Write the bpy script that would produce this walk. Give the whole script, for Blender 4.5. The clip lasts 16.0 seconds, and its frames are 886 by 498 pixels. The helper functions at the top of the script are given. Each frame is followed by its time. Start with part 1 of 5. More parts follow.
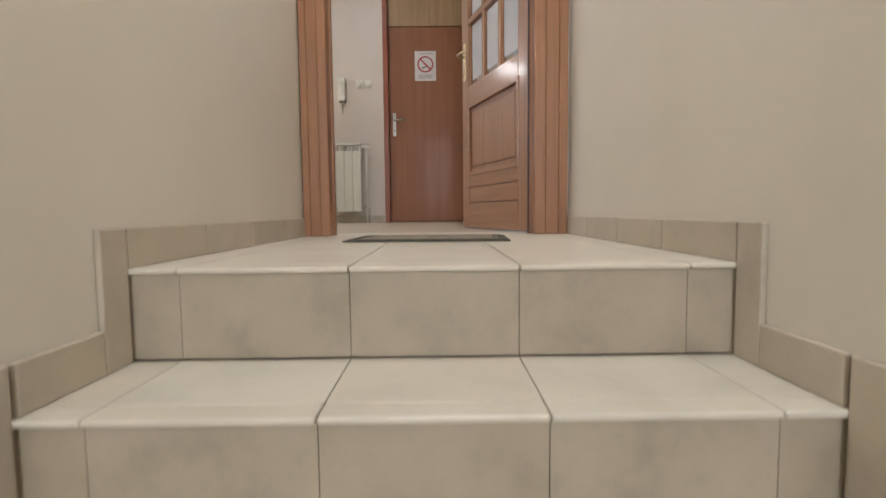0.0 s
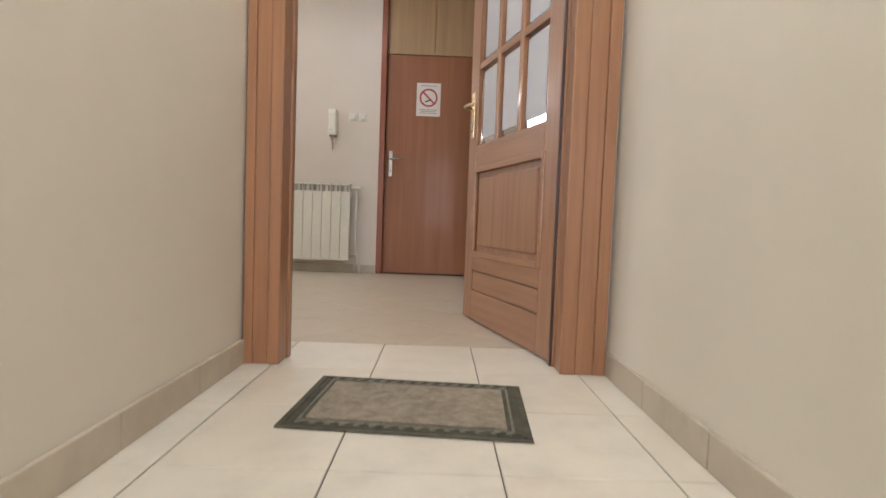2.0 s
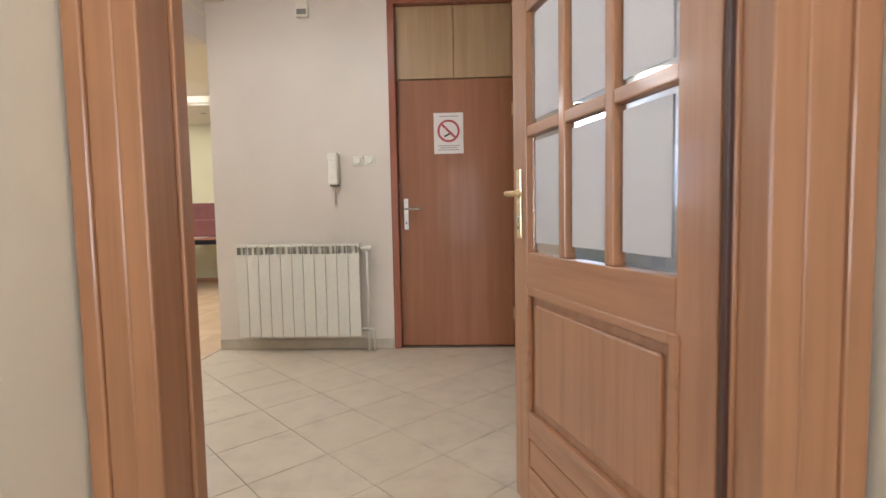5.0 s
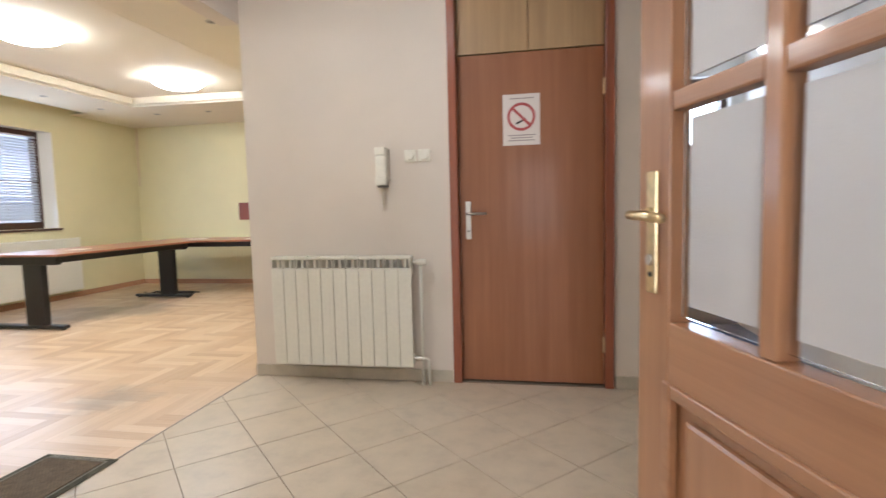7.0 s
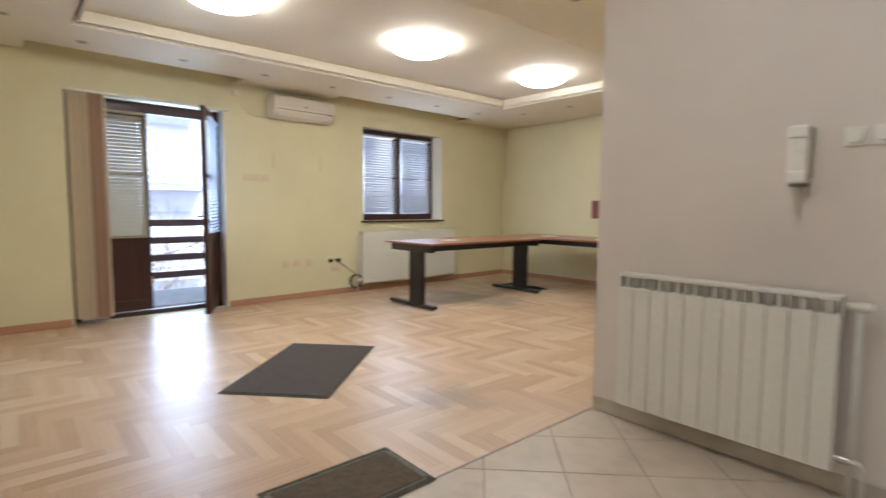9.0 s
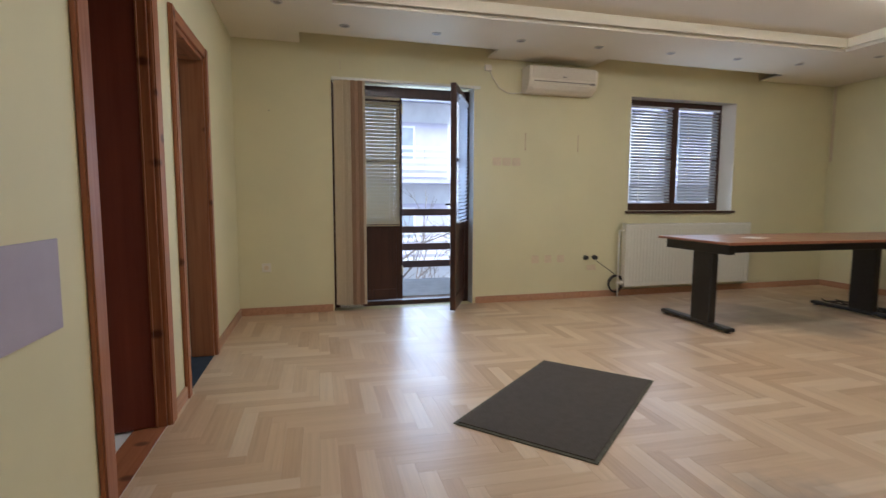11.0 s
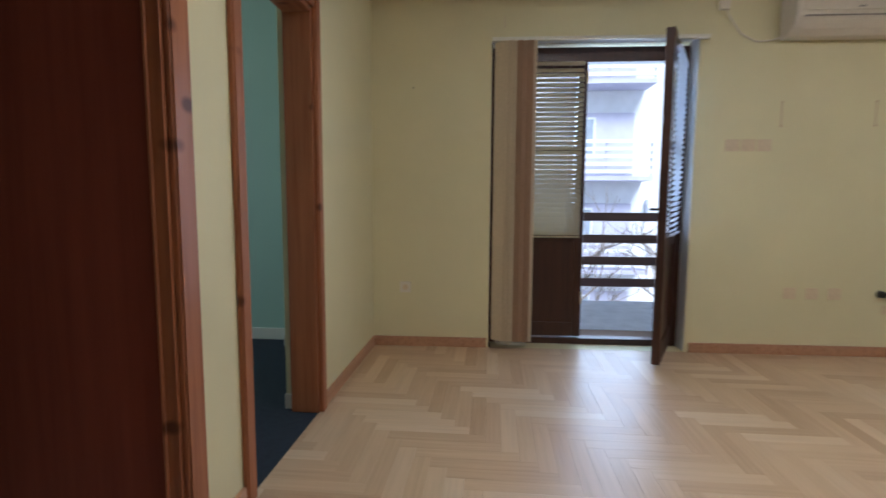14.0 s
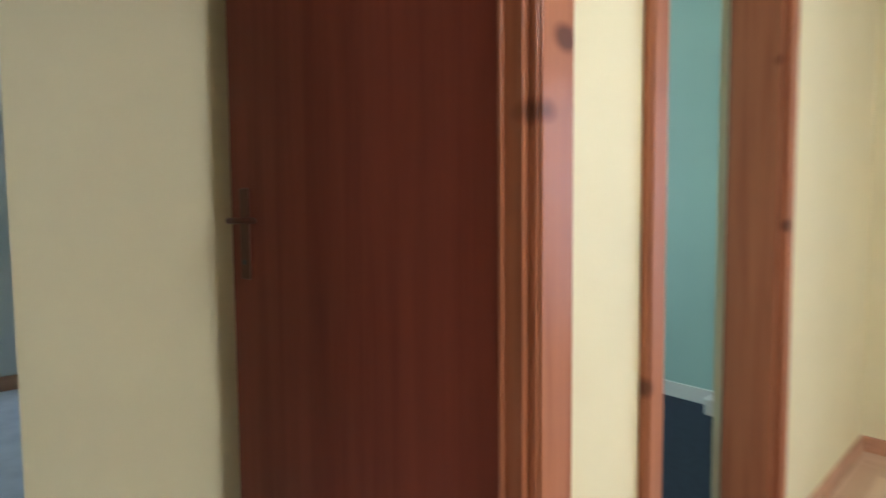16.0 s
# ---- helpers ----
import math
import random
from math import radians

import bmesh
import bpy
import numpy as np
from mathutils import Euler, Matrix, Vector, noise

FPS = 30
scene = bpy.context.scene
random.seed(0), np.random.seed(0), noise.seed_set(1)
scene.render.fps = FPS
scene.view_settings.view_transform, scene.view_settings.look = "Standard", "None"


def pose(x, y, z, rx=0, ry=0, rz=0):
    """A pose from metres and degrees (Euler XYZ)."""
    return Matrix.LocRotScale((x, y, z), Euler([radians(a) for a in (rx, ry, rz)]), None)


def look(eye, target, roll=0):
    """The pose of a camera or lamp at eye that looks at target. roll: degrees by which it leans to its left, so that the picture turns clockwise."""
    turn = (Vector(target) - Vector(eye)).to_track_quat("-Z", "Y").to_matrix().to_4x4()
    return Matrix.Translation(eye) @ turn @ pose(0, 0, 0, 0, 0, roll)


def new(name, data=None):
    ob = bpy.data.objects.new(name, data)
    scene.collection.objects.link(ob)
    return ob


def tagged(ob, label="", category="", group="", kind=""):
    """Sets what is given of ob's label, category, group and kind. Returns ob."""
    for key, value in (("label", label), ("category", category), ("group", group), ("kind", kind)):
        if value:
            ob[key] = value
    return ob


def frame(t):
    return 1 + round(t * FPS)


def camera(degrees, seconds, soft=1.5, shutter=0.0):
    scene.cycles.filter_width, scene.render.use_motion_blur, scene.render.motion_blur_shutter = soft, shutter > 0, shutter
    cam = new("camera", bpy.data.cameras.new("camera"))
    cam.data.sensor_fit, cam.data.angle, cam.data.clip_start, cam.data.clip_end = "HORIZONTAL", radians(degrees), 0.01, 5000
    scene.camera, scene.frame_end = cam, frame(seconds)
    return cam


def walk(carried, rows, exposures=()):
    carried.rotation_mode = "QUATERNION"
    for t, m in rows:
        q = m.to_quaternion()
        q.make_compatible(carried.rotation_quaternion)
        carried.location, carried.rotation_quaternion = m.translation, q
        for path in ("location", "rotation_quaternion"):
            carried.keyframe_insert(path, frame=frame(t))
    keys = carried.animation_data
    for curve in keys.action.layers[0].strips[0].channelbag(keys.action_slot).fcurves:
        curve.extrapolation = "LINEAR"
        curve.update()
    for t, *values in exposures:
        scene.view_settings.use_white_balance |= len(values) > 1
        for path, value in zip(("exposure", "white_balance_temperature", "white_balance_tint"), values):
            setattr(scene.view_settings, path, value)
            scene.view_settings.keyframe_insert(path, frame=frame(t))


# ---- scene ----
cam = camera(82.6, 16.0, shutter=0.5)
PATH = [
    (0, (0.499, 0.323, 0.104), (0.513, 2.317, -0.043), -0.6),
    (0.5, (0.506, 0.46, 0.216), (0.531, 2.455, 0.084), -0.2),
    (1, (0.524, 0.657, 0.307), (0.531, 2.654, 0.196), 0.5),
    (1.5, (0.542, 0.853, 0.395), (0.536, 2.85, 0.295), 2.0),
    (2, (0.519, 0.964, 0.478), (0.535, 2.961, 0.376), 2.1),
    (2.5, (0.538, 1.12, 0.569), (0.54, 3.118, 0.473), 2.6),
    (3, (0.541, 1.273, 0.665), (0.515, 3.27, 0.566), 2.6),
    (3.5, (0.55, 1.431, 0.764), (0.495, 3.428, 0.667), 1.7),
    (4, (0.541, 1.571, 0.851), (0.479, 3.568, 0.746), -0.3),
    (6.5, (0.433, 2.328, 1.08), (0.272, 4.313, 0.915), -2.2),
    (7, (0.457, 2.529, 1.073), (0.092, 4.49, 0.915), -1.4),
    (7.5, (0.392, 2.708, 1.07), (-0.192, 4.615, 0.924), -0.7),
    (8, (0.281, 2.854, 1.084), (-0.542, 4.671, 0.939), -0.2),
    (8.5, (0.224, 2.99, 1.094), (-0.936, 4.611, 0.943), -0.0),
    (9, (0.146, 3.087, 1.115), (-1.359, 4.394, 0.955), 0.4),
    (9.5, (-0.014, 3.175, 1.087), (-1.728, 4.193, 0.919), 0.5),
    (10, (-0.241, 3.266, 1.039), (-2.072, 4.049, 0.857), 0.3),
    (12.5, (-1.396, 3.554, 1.091), (-3.38, 3.739, 0.919), 0.5),
    (13, (-1.596, 3.604, 1.071), (-3.587, 3.679, 0.906), 0.6),
    (13.5, (-1.82, 3.538, 1.068), (-3.812, 3.553, 0.891), 0.8),
    (14, (-1.967, 3.546, 1.084), (-3.948, 3.357, 0.883), 0.3),
    (14.5, (-2.151, 3.519, 1.082), (-4.072, 3.0, 0.883), -0.4),
    (15, (-2.316, 3.435, 1.067), (-4.107, 2.562, 0.899), -1.0),
    (15.5, (-2.508, 3.294, 1.081), (-4.108, 2.105, 0.918), -0.9),
    (16, (-2.661, 3.19, 1.06), (-3.944, 1.66, 0.947), -0.5),
]
walk(cam, [(t, look(eye, target, roll)) for t, eye, target, roll in PATH],
     exposures=[(t, ev, 5750 if t < 12 else 5620 if t < 15 else 5480, 10) for t, ev in ((0.0, 0.78), (1.0, 0.93), (2.0, 1.02), (4.0, 1.17), (6.5, 1.26), (7.2, 1.24), (8.0, 0.88), (9.0, 0.68), (10.2, 0.34), (12.3, -0.15), (14.6, 0.02), (15.3, 0.6), (16.0, 1.25))])

# ---- world and light ----
world = bpy.data.worlds.new("sky")
scene.world = world
world.use_nodes = True
wn = world.node_tree.nodes
sky = wn.new("ShaderNodeTexSky")
sky.sky_type, sky.sun_disc = "NISHITA", False
sky.sun_elevation, sky.sun_rotation = radians(42), radians(70)
world.node_tree.links.new(sky.outputs[0], wn["Background"].inputs[0])
wn["Background"].inputs[1].default_value = 0.15


def lamp(name, kind, energy, color, matrix, **settings):
    data = bpy.data.lights.new(name, kind)
    data.energy, data.color = energy, color
    if kind == "AREA":
        data.shape, data.size, data.size_y = "RECTANGLE", settings["sx"], settings["sy"]
    if kind == "SUN":
        data.angle = settings["angle"]
    if kind == "POINT":
        data.shadow_soft_size = settings["radius"]
    ob = new(name, data)
    ob.matrix_world = matrix
    return ob


lamp("sun", "SUN", 5.0, (1.0, 0.98, 0.95), look((0, 0, 20), (-6.98, -2.54, 13.31)), angle=radians(20))
DAY = (0.72, 0.84, 1.0)

# ---- materials ----


def shader(name, color, rough=0.6, metal=0.0):
    m = bpy.data.materials.new(name)
    m.use_nodes = True
    b = m.node_tree.nodes["Principled BSDF"]
    b.inputs["Base Color"].default_value = (*color, 1)
    b.inputs["Roughness"].default_value = rough
    b.inputs["Metallic"].default_value = metal
    return m, m.node_tree.nodes, m.node_tree.links, b


def coords(n, l, scale=(1, 1, 1), rotation=(0, 0, 0)):
    c, mp = n.new("ShaderNodeTexCoord"), n.new("ShaderNodeMapping")
    mp.inputs["Scale"].default_value = scale
    mp.inputs["Rotation"].default_value = rotation
    l.new(c.outputs["Object"], mp.inputs[0])
    return mp.outputs[0]


def noise_tex(n, l, vec, scale, detail=4, rough=0.55):
    t = n.new("ShaderNodeTexNoise")
    t.inputs["Scale"].default_value, t.inputs["Detail"].default_value, t.inputs["Roughness"].default_value = scale, detail, rough
    l.new(vec, t.inputs["Vector"])
    return t.outputs["Fac"]


def ramp(n, l, fac, stops):
    r = n.new("ShaderNodeValToRGB")
    e = r.color_ramp.elements
    while len(e) < len(stops):
        e.new(0.5)
    for el, (p, c) in zip(e, stops):
        el.position, el.color = p, (*c, 1)
    l.new(fac, r.inputs[0])
    return r.outputs[0]


def mix(n, l, fac, a, b, mode="MIX"):
    m = n.new("ShaderNodeMix")
    m.data_type, m.blend_type = "RGBA", mode
    for sock, v in ((m.inputs[0], fac), (m.inputs[6], a), (m.inputs[7], b)):
        if isinstance(v, (int, float)):
            sock.default_value = v
        elif isinstance(v, tuple):
            sock.default_value = (*v, 1)
        else:
            l.new(v, sock)
    return m.outputs[2]


def bump(n, l, b, height, strength, distance=0.002):
    k = n.new("ShaderNodeBump")
    k.inputs["Strength"].default_value, k.inputs["Distance"].default_value = strength, distance
    l.new(height, k.inputs["Height"])
    l.new(k.outputs[0], b.inputs["Normal"])


def dim(c, k):
    return tuple(min(1.0, v * k) for v in c)


def paint(name, color, rough=0.75, stain=0.1):
    """Emulsion on plaster: roller texture, faint cloudiness and scuffs."""
    m, n, l, b = shader(name, color, rough)
    v = coords(n, l)
    big, small = noise_tex(n, l, v, 1.3, 5), noise_tex(n, l, v, 160, 3)
    c = ramp(n, l, big, [(0.3, dim(color, 1 - stain)), (0.6, color), (0.8, dim(color, 1 + stain * 0.4))])
    scuff = noise_tex(n, l, coords(n, l, (7, 7, 2.5)), 1.0, 8, 0.75)
    c = mix(n, l, ramp(n, l, scuff, [(0.70, (0, 0, 0)), (0.80, (0.35, 0.35, 0.35))]), c, dim(color, 0.72))
    l.new(c, b.inputs["Base Color"])
    bump(n, l, b, small, 0.25, 0.0012)
    return m


def wood(name, color, dark, axis="z", rough=0.35, knots=False, scale=1.0, coat=0.25):
    """Varnished timber with grain along one axis."""
    m, n, l, b = shader(name, color, rough)
    st = {"z": (22, 22, 0.9), "x": (0.9, 22, 22), "y": (22, 0.9, 22)}[axis]
    v = coords(n, l, tuple(k * scale for k in st))
    g = noise_tex(n, l, v, 1.6, 7, 0.62)
    c = ramp(n, l, g, [(0.28, dark), (0.5, color), (0.74, dim(color, 1.2))])
    broad = noise_tex(n, l, coords(n, l), 2.2, 3)
    c = mix(n, l, ramp(n, l, broad, [(0.35, (0.35, 0.35, 0.35)), (0.7, (0, 0, 0))]), c, dim(color, 0.82))
    if knots:
        vo = n.new("ShaderNodeTexVoronoi")
        vo.inputs["Scale"].default_value = 1.0
        l.new(coords(n, l, {"z": (5, 5, 7), "x": (7, 5, 5), "y": (5, 7, 5)}[axis]), vo.inputs["Vector"])
        c = mix(n, l, ramp(n, l, vo.outputs["Distance"], [(0.09, (0.95, 0.95, 0.95)), (0.19, (0, 0, 0))]), c, dim(dark, 0.45))
    l.new(c, b.inputs["Base Color"])
    l.new(ramp(n, l, g, [(0.2, dim((1, 1, 1), rough * 1.2)), (0.8, dim((1, 1, 1), rough * 0.85))]), b.inputs["Roughness"])
    b.inputs["Coat Weight"].default_value, b.inputs["Coat Roughness"].default_value = coat, 0.12
    bump(n, l, b, g, 0.12, 0.001)
    return m


def piece_random(n, l):
    """A number for each piece, whether it is an object or an island of a joined mesh."""
    o, g, a = n.new("ShaderNodeObjectInfo"), n.new("ShaderNodeNewGeometry"), n.new("ShaderNodeMath")
    a.operation = "ADD"
    l.new(o.outputs["Random"], a.inputs[0])
    l.new(g.outputs["Random Per Island"], a.inputs[1])
    f = n.new("ShaderNodeMath")
    f.operation = "FRACT"
    l.new(a.outputs[0], f.inputs[0])
    return f.outputs[0]


def parquet_mat(name, axis):
    m, n, l, b = shader(name, (0.5, 0.32, 0.18), 0.3)
    r = piece_random(n, l)
    base = ramp(n, l, r, [(0.0, (0.45, 0.285, 0.165)), (0.25, (0.53, 0.36, 0.225)), (0.6, (0.59, 0.42, 0.27)), (0.85, (0.66, 0.495, 0.335)), (1.0, (0.72, 0.58, 0.43))])
    v = coords(n, l, {"x": (2.2, 60, 1), "y": (60, 2.2, 1)}[axis])
    g = noise_tex(n, l, v, 1.0, 6, 0.6)
    c = mix(n, l, 0.32, base, ramp(n, l, g, [(0.3, (0.36, 0.22, 0.115)), (0.55, (0.57, 0.385, 0.23)), (0.8, (0.70, 0.52, 0.34))]))
    wear = noise_tex(n, l, coords(n, l), 1.1, 6, 0.6)
    c = mix(n, l, ramp(n, l, wear, [(0.58, (0, 0, 0)), (0.76, (0.2, 0.2, 0.2))]), c, (0.33, 0.24, 0.17))
    ps = n.new("ShaderNodeVectorMath")
    ps.operation = "DISTANCE"
    l.new(coords(n, l), ps.inputs[0])
    ps.inputs[1].default_value = (-2.02, 5.03, 0.0)
    blot = mix(n, l, 0.5, ramp(n, l, ps.outputs["Value"], [(0.05, (1, 1, 1)), (0.55, (0, 0, 0))]), noise_tex(n, l, coords(n, l), 6, 5, 0.6))
    c = mix(n, l, ramp(n, l, blot, [(0.52, (0, 0, 0)), (0.72, (0.6, 0.6, 0.6))]), c, (0.27, 0.22, 0.18))
    # Darker mottled patch in the parquet, centred under the desk.
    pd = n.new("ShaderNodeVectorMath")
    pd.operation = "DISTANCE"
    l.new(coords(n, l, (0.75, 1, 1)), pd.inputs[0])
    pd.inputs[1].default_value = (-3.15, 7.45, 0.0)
    desk_dark = mix(n, l, 0.5, ramp(n, l, pd.outputs["Value"], [(0.1, (1, 1, 1)), (1.0, (0, 0, 0))]), noise_tex(n, l, coords(n, l), 2.6, 6, 0.62))
    c = mix(n, l, ramp(n, l, desk_dark, [(0.50, (0, 0, 0)), (0.68, (0.62, 0.62, 0.62))]), c, (0.20, 0.16, 0.125))
    l.new(c, b.inputs["Base Color"])
    rr = noise_tex(n, l, coords(n, l), 5, 4)
    l.new(ramp(n, l, rr, [(0.3, (0.33,) * 3), (0.7, (0.50,) * 3)]), b.inputs["Roughness"])
    b.inputs["Coat Weight"].default_value, b.inputs["Coat Roughness"].default_value = 0.38, 0.31
    bump(n, l, b, g, 0.06, 0.0006)
    return m


def tile_mat(name, color, rough=0.28, low=0.86, high=1.07):
    """Glazed ceramic with a cloudy stone print."""
    m, n, l, b = shader(name, color, rough)
    r = piece_random(n, l)
    v = coords(n, l)
    cl = noise_tex(n, l, v, 7, 7, 0.62)
    c = ramp(n, l, cl, [(0.28, dim(color, low)), (0.5, color), (0.72, dim(color, high))])
    c = mix(n, l, ramp(n, l, r, [(0, (0, 0, 0)), (1, (0.30, 0.30, 0.30))]), c, (color[0] * 0.9, color[1] * 0.83, color[2] * 0.74))
    fine = noise_tex(n, l, v, 90, 3)
    c = mix(n, l, ramp(n, l, fine, [(0.6, (0, 0, 0)), (0.75, (0.2, 0.2, 0.2))]), c, dim(color, 0.7))
    l.new(c, b.inputs["Base Color"])
    l.new(ramp(n, l, cl, [(0.3, dim((1, 1, 1), rough)), (0.7, dim((1, 1, 1), rough * 1.5))]), b.inputs["Roughness"])
    bump(n, l, b, cl, 0.06, 0.002)
    return m


def plain(name, color, rough=0.5, metal=0.0, grain=40, amount=0.08, relief=0.05):
    """Moulded, cast or lacquered surfaces with a little unevenness."""
    m, n, l, b = shader(name, color, rough, metal)
    g = noise_tex(n, l, coords(n, l), grain, 4)
    l.new(ramp(n, l, g, [(0.3, dim(color, 1 - amount)), (0.7, dim(color, 1 + amount))]), b.inputs["Base Color"])
    bump(n, l, b, g, relief, 0.001)
    return m


def cloth(name, color, dark, freq=260, rough=0.95, spread=0.14):
    m, n, l, b = shader(name, color, rough)
    v = coords(n, l)
    w = n.new("ShaderNodeTexChecker")
    w.inputs["Scale"].default_value = freq
    l.new(v, w.inputs["Vector"])
    g = noise_tex(n, l, v, 30, 6, 0.7)
    c = mix(n, l, ramp(n, l, g, [(0.5 - spread, (0, 0, 0)), (0.5 + spread, (1, 1, 1))]), color, dark)
    l.new(mix(n, l, ramp(n, l, w.outputs["Fac"], [(0, (0, 0, 0)), (1, (0.35, 0.35, 0.35))]), c, dark), b.inputs["Base Color"])
    bump(n, l, b, noise_tex(n, l, v, 220, 3), 0.6, 0.003)
    return m


def glow(name, color, strength):
    m, n, l, b = shader(name, (0.9, 0.9, 0.9), 0.3)
    b.inputs["Emission Color"].default_value, b.inputs["Emission Strength"].default_value = (*color, 1), strength
    return m


def glass(name, color, rough):
    m, n, l, b = shader(name, color, rough)
    b.inputs["Transmission Weight"].default_value, b.inputs["IOR"].default_value = 1.0, 1.45
    return m


M_CORR = paint("corridor_paint", (0.70, 0.645, 0.545), 0.6, 0.06)
M_HALL = paint("hall_paint", (0.70, 0.625, 0.545), 0.6, 0.06)
M_YELLOW = paint("yellow_paint", (0.71, 0.65, 0.41), 0.65, 0.06)
M_WHITE = paint("ceiling_paint", (0.76, 0.69, 0.56), 0.8, 0.04)
M_GREEN = paint("green_paint", (0.40, 0.55, 0.46), 0.6, 0.06)
M_REVEAL = paint("reveal_paint", (0.78, 0.78, 0.76), 0.7, 0.06)
M_DOORWOOD = wood("entry_timber", (0.325, 0.155, 0.073), (0.25, 0.108, 0.047), "z", 0.34)
M_DOORWOOD_H = wood("entry_timber_rail", (0.325, 0.155, 0.073), (0.25, 0.108, 0.047), "x", 0.34)
M_VENEER = wood("veneer", (0.30, 0.115, 0.045), (0.26, 0.094, 0.035), "z", 0.5, scale=0.6, coat=0.06)
M_FRAMERED = wood("red_frame", (0.29, 0.088, 0.045), (0.18, 0.05, 0.025), "z", 0.25, coat=0.5)
M_CUPBOARD = wood("cupboard_veneer", (0.42, 0.275, 0.135), (0.34, 0.21, 0.10), "z", 0.4, scale=0.6)
M_PINE = wood("pine", (0.36, 0.135, 0.060), (0.23, 0.070, 0.030), "z", 0.42, knots=True, coat=0.06)
M_PINE_H = wood("pine_head", (0.36, 0.135, 0.060), (0.23, 0.070, 0.030), "x", 0.42, knots=True, coat=0.06)
M_MAHOG = wood("mahogany", (0.182, 0.043, 0.024), (0.138, 0.030, 0.017), "z", 0.55, scale=0.5, coat=0.03)
for _m in (M_PINE, M_PINE_H):
    _m.node_tree.nodes["Principled BSDF"].inputs["Specular IOR Level"].default_value = 0.3
M_MAHOG.node_tree.nodes["Principled BSDF"].inputs["Specular IOR Level"].default_value = 0.2
M_DARKWOOD = wood("dark_window_timber", (0.055, 0.018, 0.010), (0.024, 0.009, 0.006), "z", 0.4, coat=0.06)
M_RAILWOOD = wood("balcony_board", (0.12, 0.065, 0.06), (0.07, 0.04, 0.035), "y", 0.6, coat=0.0)
M_SKIRT = wood("parquet_skirting", (0.47, 0.25, 0.145), (0.34, 0.16, 0.085), "x", 0.35)
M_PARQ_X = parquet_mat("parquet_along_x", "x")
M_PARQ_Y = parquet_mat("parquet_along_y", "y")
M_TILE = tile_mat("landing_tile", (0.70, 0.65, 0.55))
# Tile colour darkened to carry the shade on the risers.
M_RISER_SHADED = tile_mat("riser_tile", (0.44, 0.38, 0.285), 0.4, 0.77, 1.13)
M_SKTILE = tile_mat("skirting_tile", (0.52, 0.46, 0.365), 0.4, 0.78, 1.1)
M_HTILE = tile_mat("hall_tile", (0.52, 0.44, 0.335), 0.3, 0.80, 1.12)
M_NAVYTILE = tile_mat("navy_tile", (0.045, 0.065, 0.14), 0.3)
M_GROUT = plain("grout", (0.16, 0.14, 0.115), 0.9, grain=200, amount=0.2)
M_GROUT_H = plain("hall_grout", (0.24, 0.19, 0.14), 0.9, grain=200, amount=0.2)
M_GROUT_STAIR = plain("stair_grout", (0.30, 0.26, 0.20), 0.9, grain=200, amount=0.2)
M_SUB = plain("subfloor", (0.12, 0.07, 0.04), 0.8)
M_ENAMEL = plain("white_enamel", (0.72, 0.69, 0.60), 0.3, amount=0.03, relief=0.02)
M_PLASTIC = plain("cream_plastic", (0.72, 0.66, 0.56), 0.4, amount=0.03, relief=0.02)
M_PINKPLASTIC = plain("pink_plastic", (0.68, 0.55, 0.38), 0.45, amount=0.05)
M_GREYPLASTIC = plain("grey_plastic", (0.22, 0.20, 0.18), 0.5)
M_BLACK = plain("black_metal", (0.02, 0.018, 0.018), 0.35, 0.2, amount=0.2)
M_BLACKRUBBER = plain("black_rubber", (0.018, 0.017, 0.016), 0.6)
M_STEEL = plain("satin_steel", (0.50, 0.47, 0.42), 0.38, 1.0, grain=120)
M_BRASS = plain("worn_brass", (0.66, 0.52, 0.30), 0.3, 1.0, grain=60, amount=0.2)
M_SWITCH = plain("ivory_plastic", (0.82, 0.79, 0.70), 0.35, amount=0.03, relief=0.02)
M_PAPER = plain("paper", (0.74, 0.68, 0.64), 0.7, grain=12, amount=0.03)
M_REDINK = plain("red_ink", (0.42, 0.07, 0.07), 0.6)
M_GREYINK = plain("grey_ink", (0.36, 0.31, 0.30), 0.7)
M_INK = plain("black_ink", (0.04, 0.03, 0.03), 0.7)
M_REDBOARD = plain("red_board", (0.20, 0.055, 0.04), 0.55, grain=8, amount=0.12)
M_TABLETOP = wood("table_top", (0.32, 0.125, 0.07), (0.24, 0.085, 0.046), "y", 0.3, scale=0.6)
M_MATBORDER = plain("mat_border", (0.085, 0.078, 0.052), 0.9, grain=30, amount=0.3, relief=0.4)
M_MATRIB = plain("mat_rib", (0.17, 0.155, 0.115), 0.6, grain=60, amount=0.3, relief=0.3)
M_MATPILE = cloth("coir_pile", (0.36, 0.30, 0.225), (0.20, 0.165, 0.12), 130)
M_MAT3 = cloth("grey_pile", (0.105, 0.086, 0.070), (0.042, 0.033, 0.026), 90, spread=0.48)
M_MATDARK = cloth("dark_coir", (0.17, 0.12, 0.072), (0.06, 0.044, 0.028), 120, spread=0.26)
M_CARPET = cloth("navy_carpet", (0.018, 0.028, 0.045), (0.010, 0.016, 0.028), 300)
M_BLIND = plain("cream_slat", (0.62, 0.54, 0.39), 0.5, grain=15, amount=0.05)
M_BLINDWHITE = plain("white_slat", (0.78, 0.81, 0.86), 0.5, grain=15, amount=0.05)


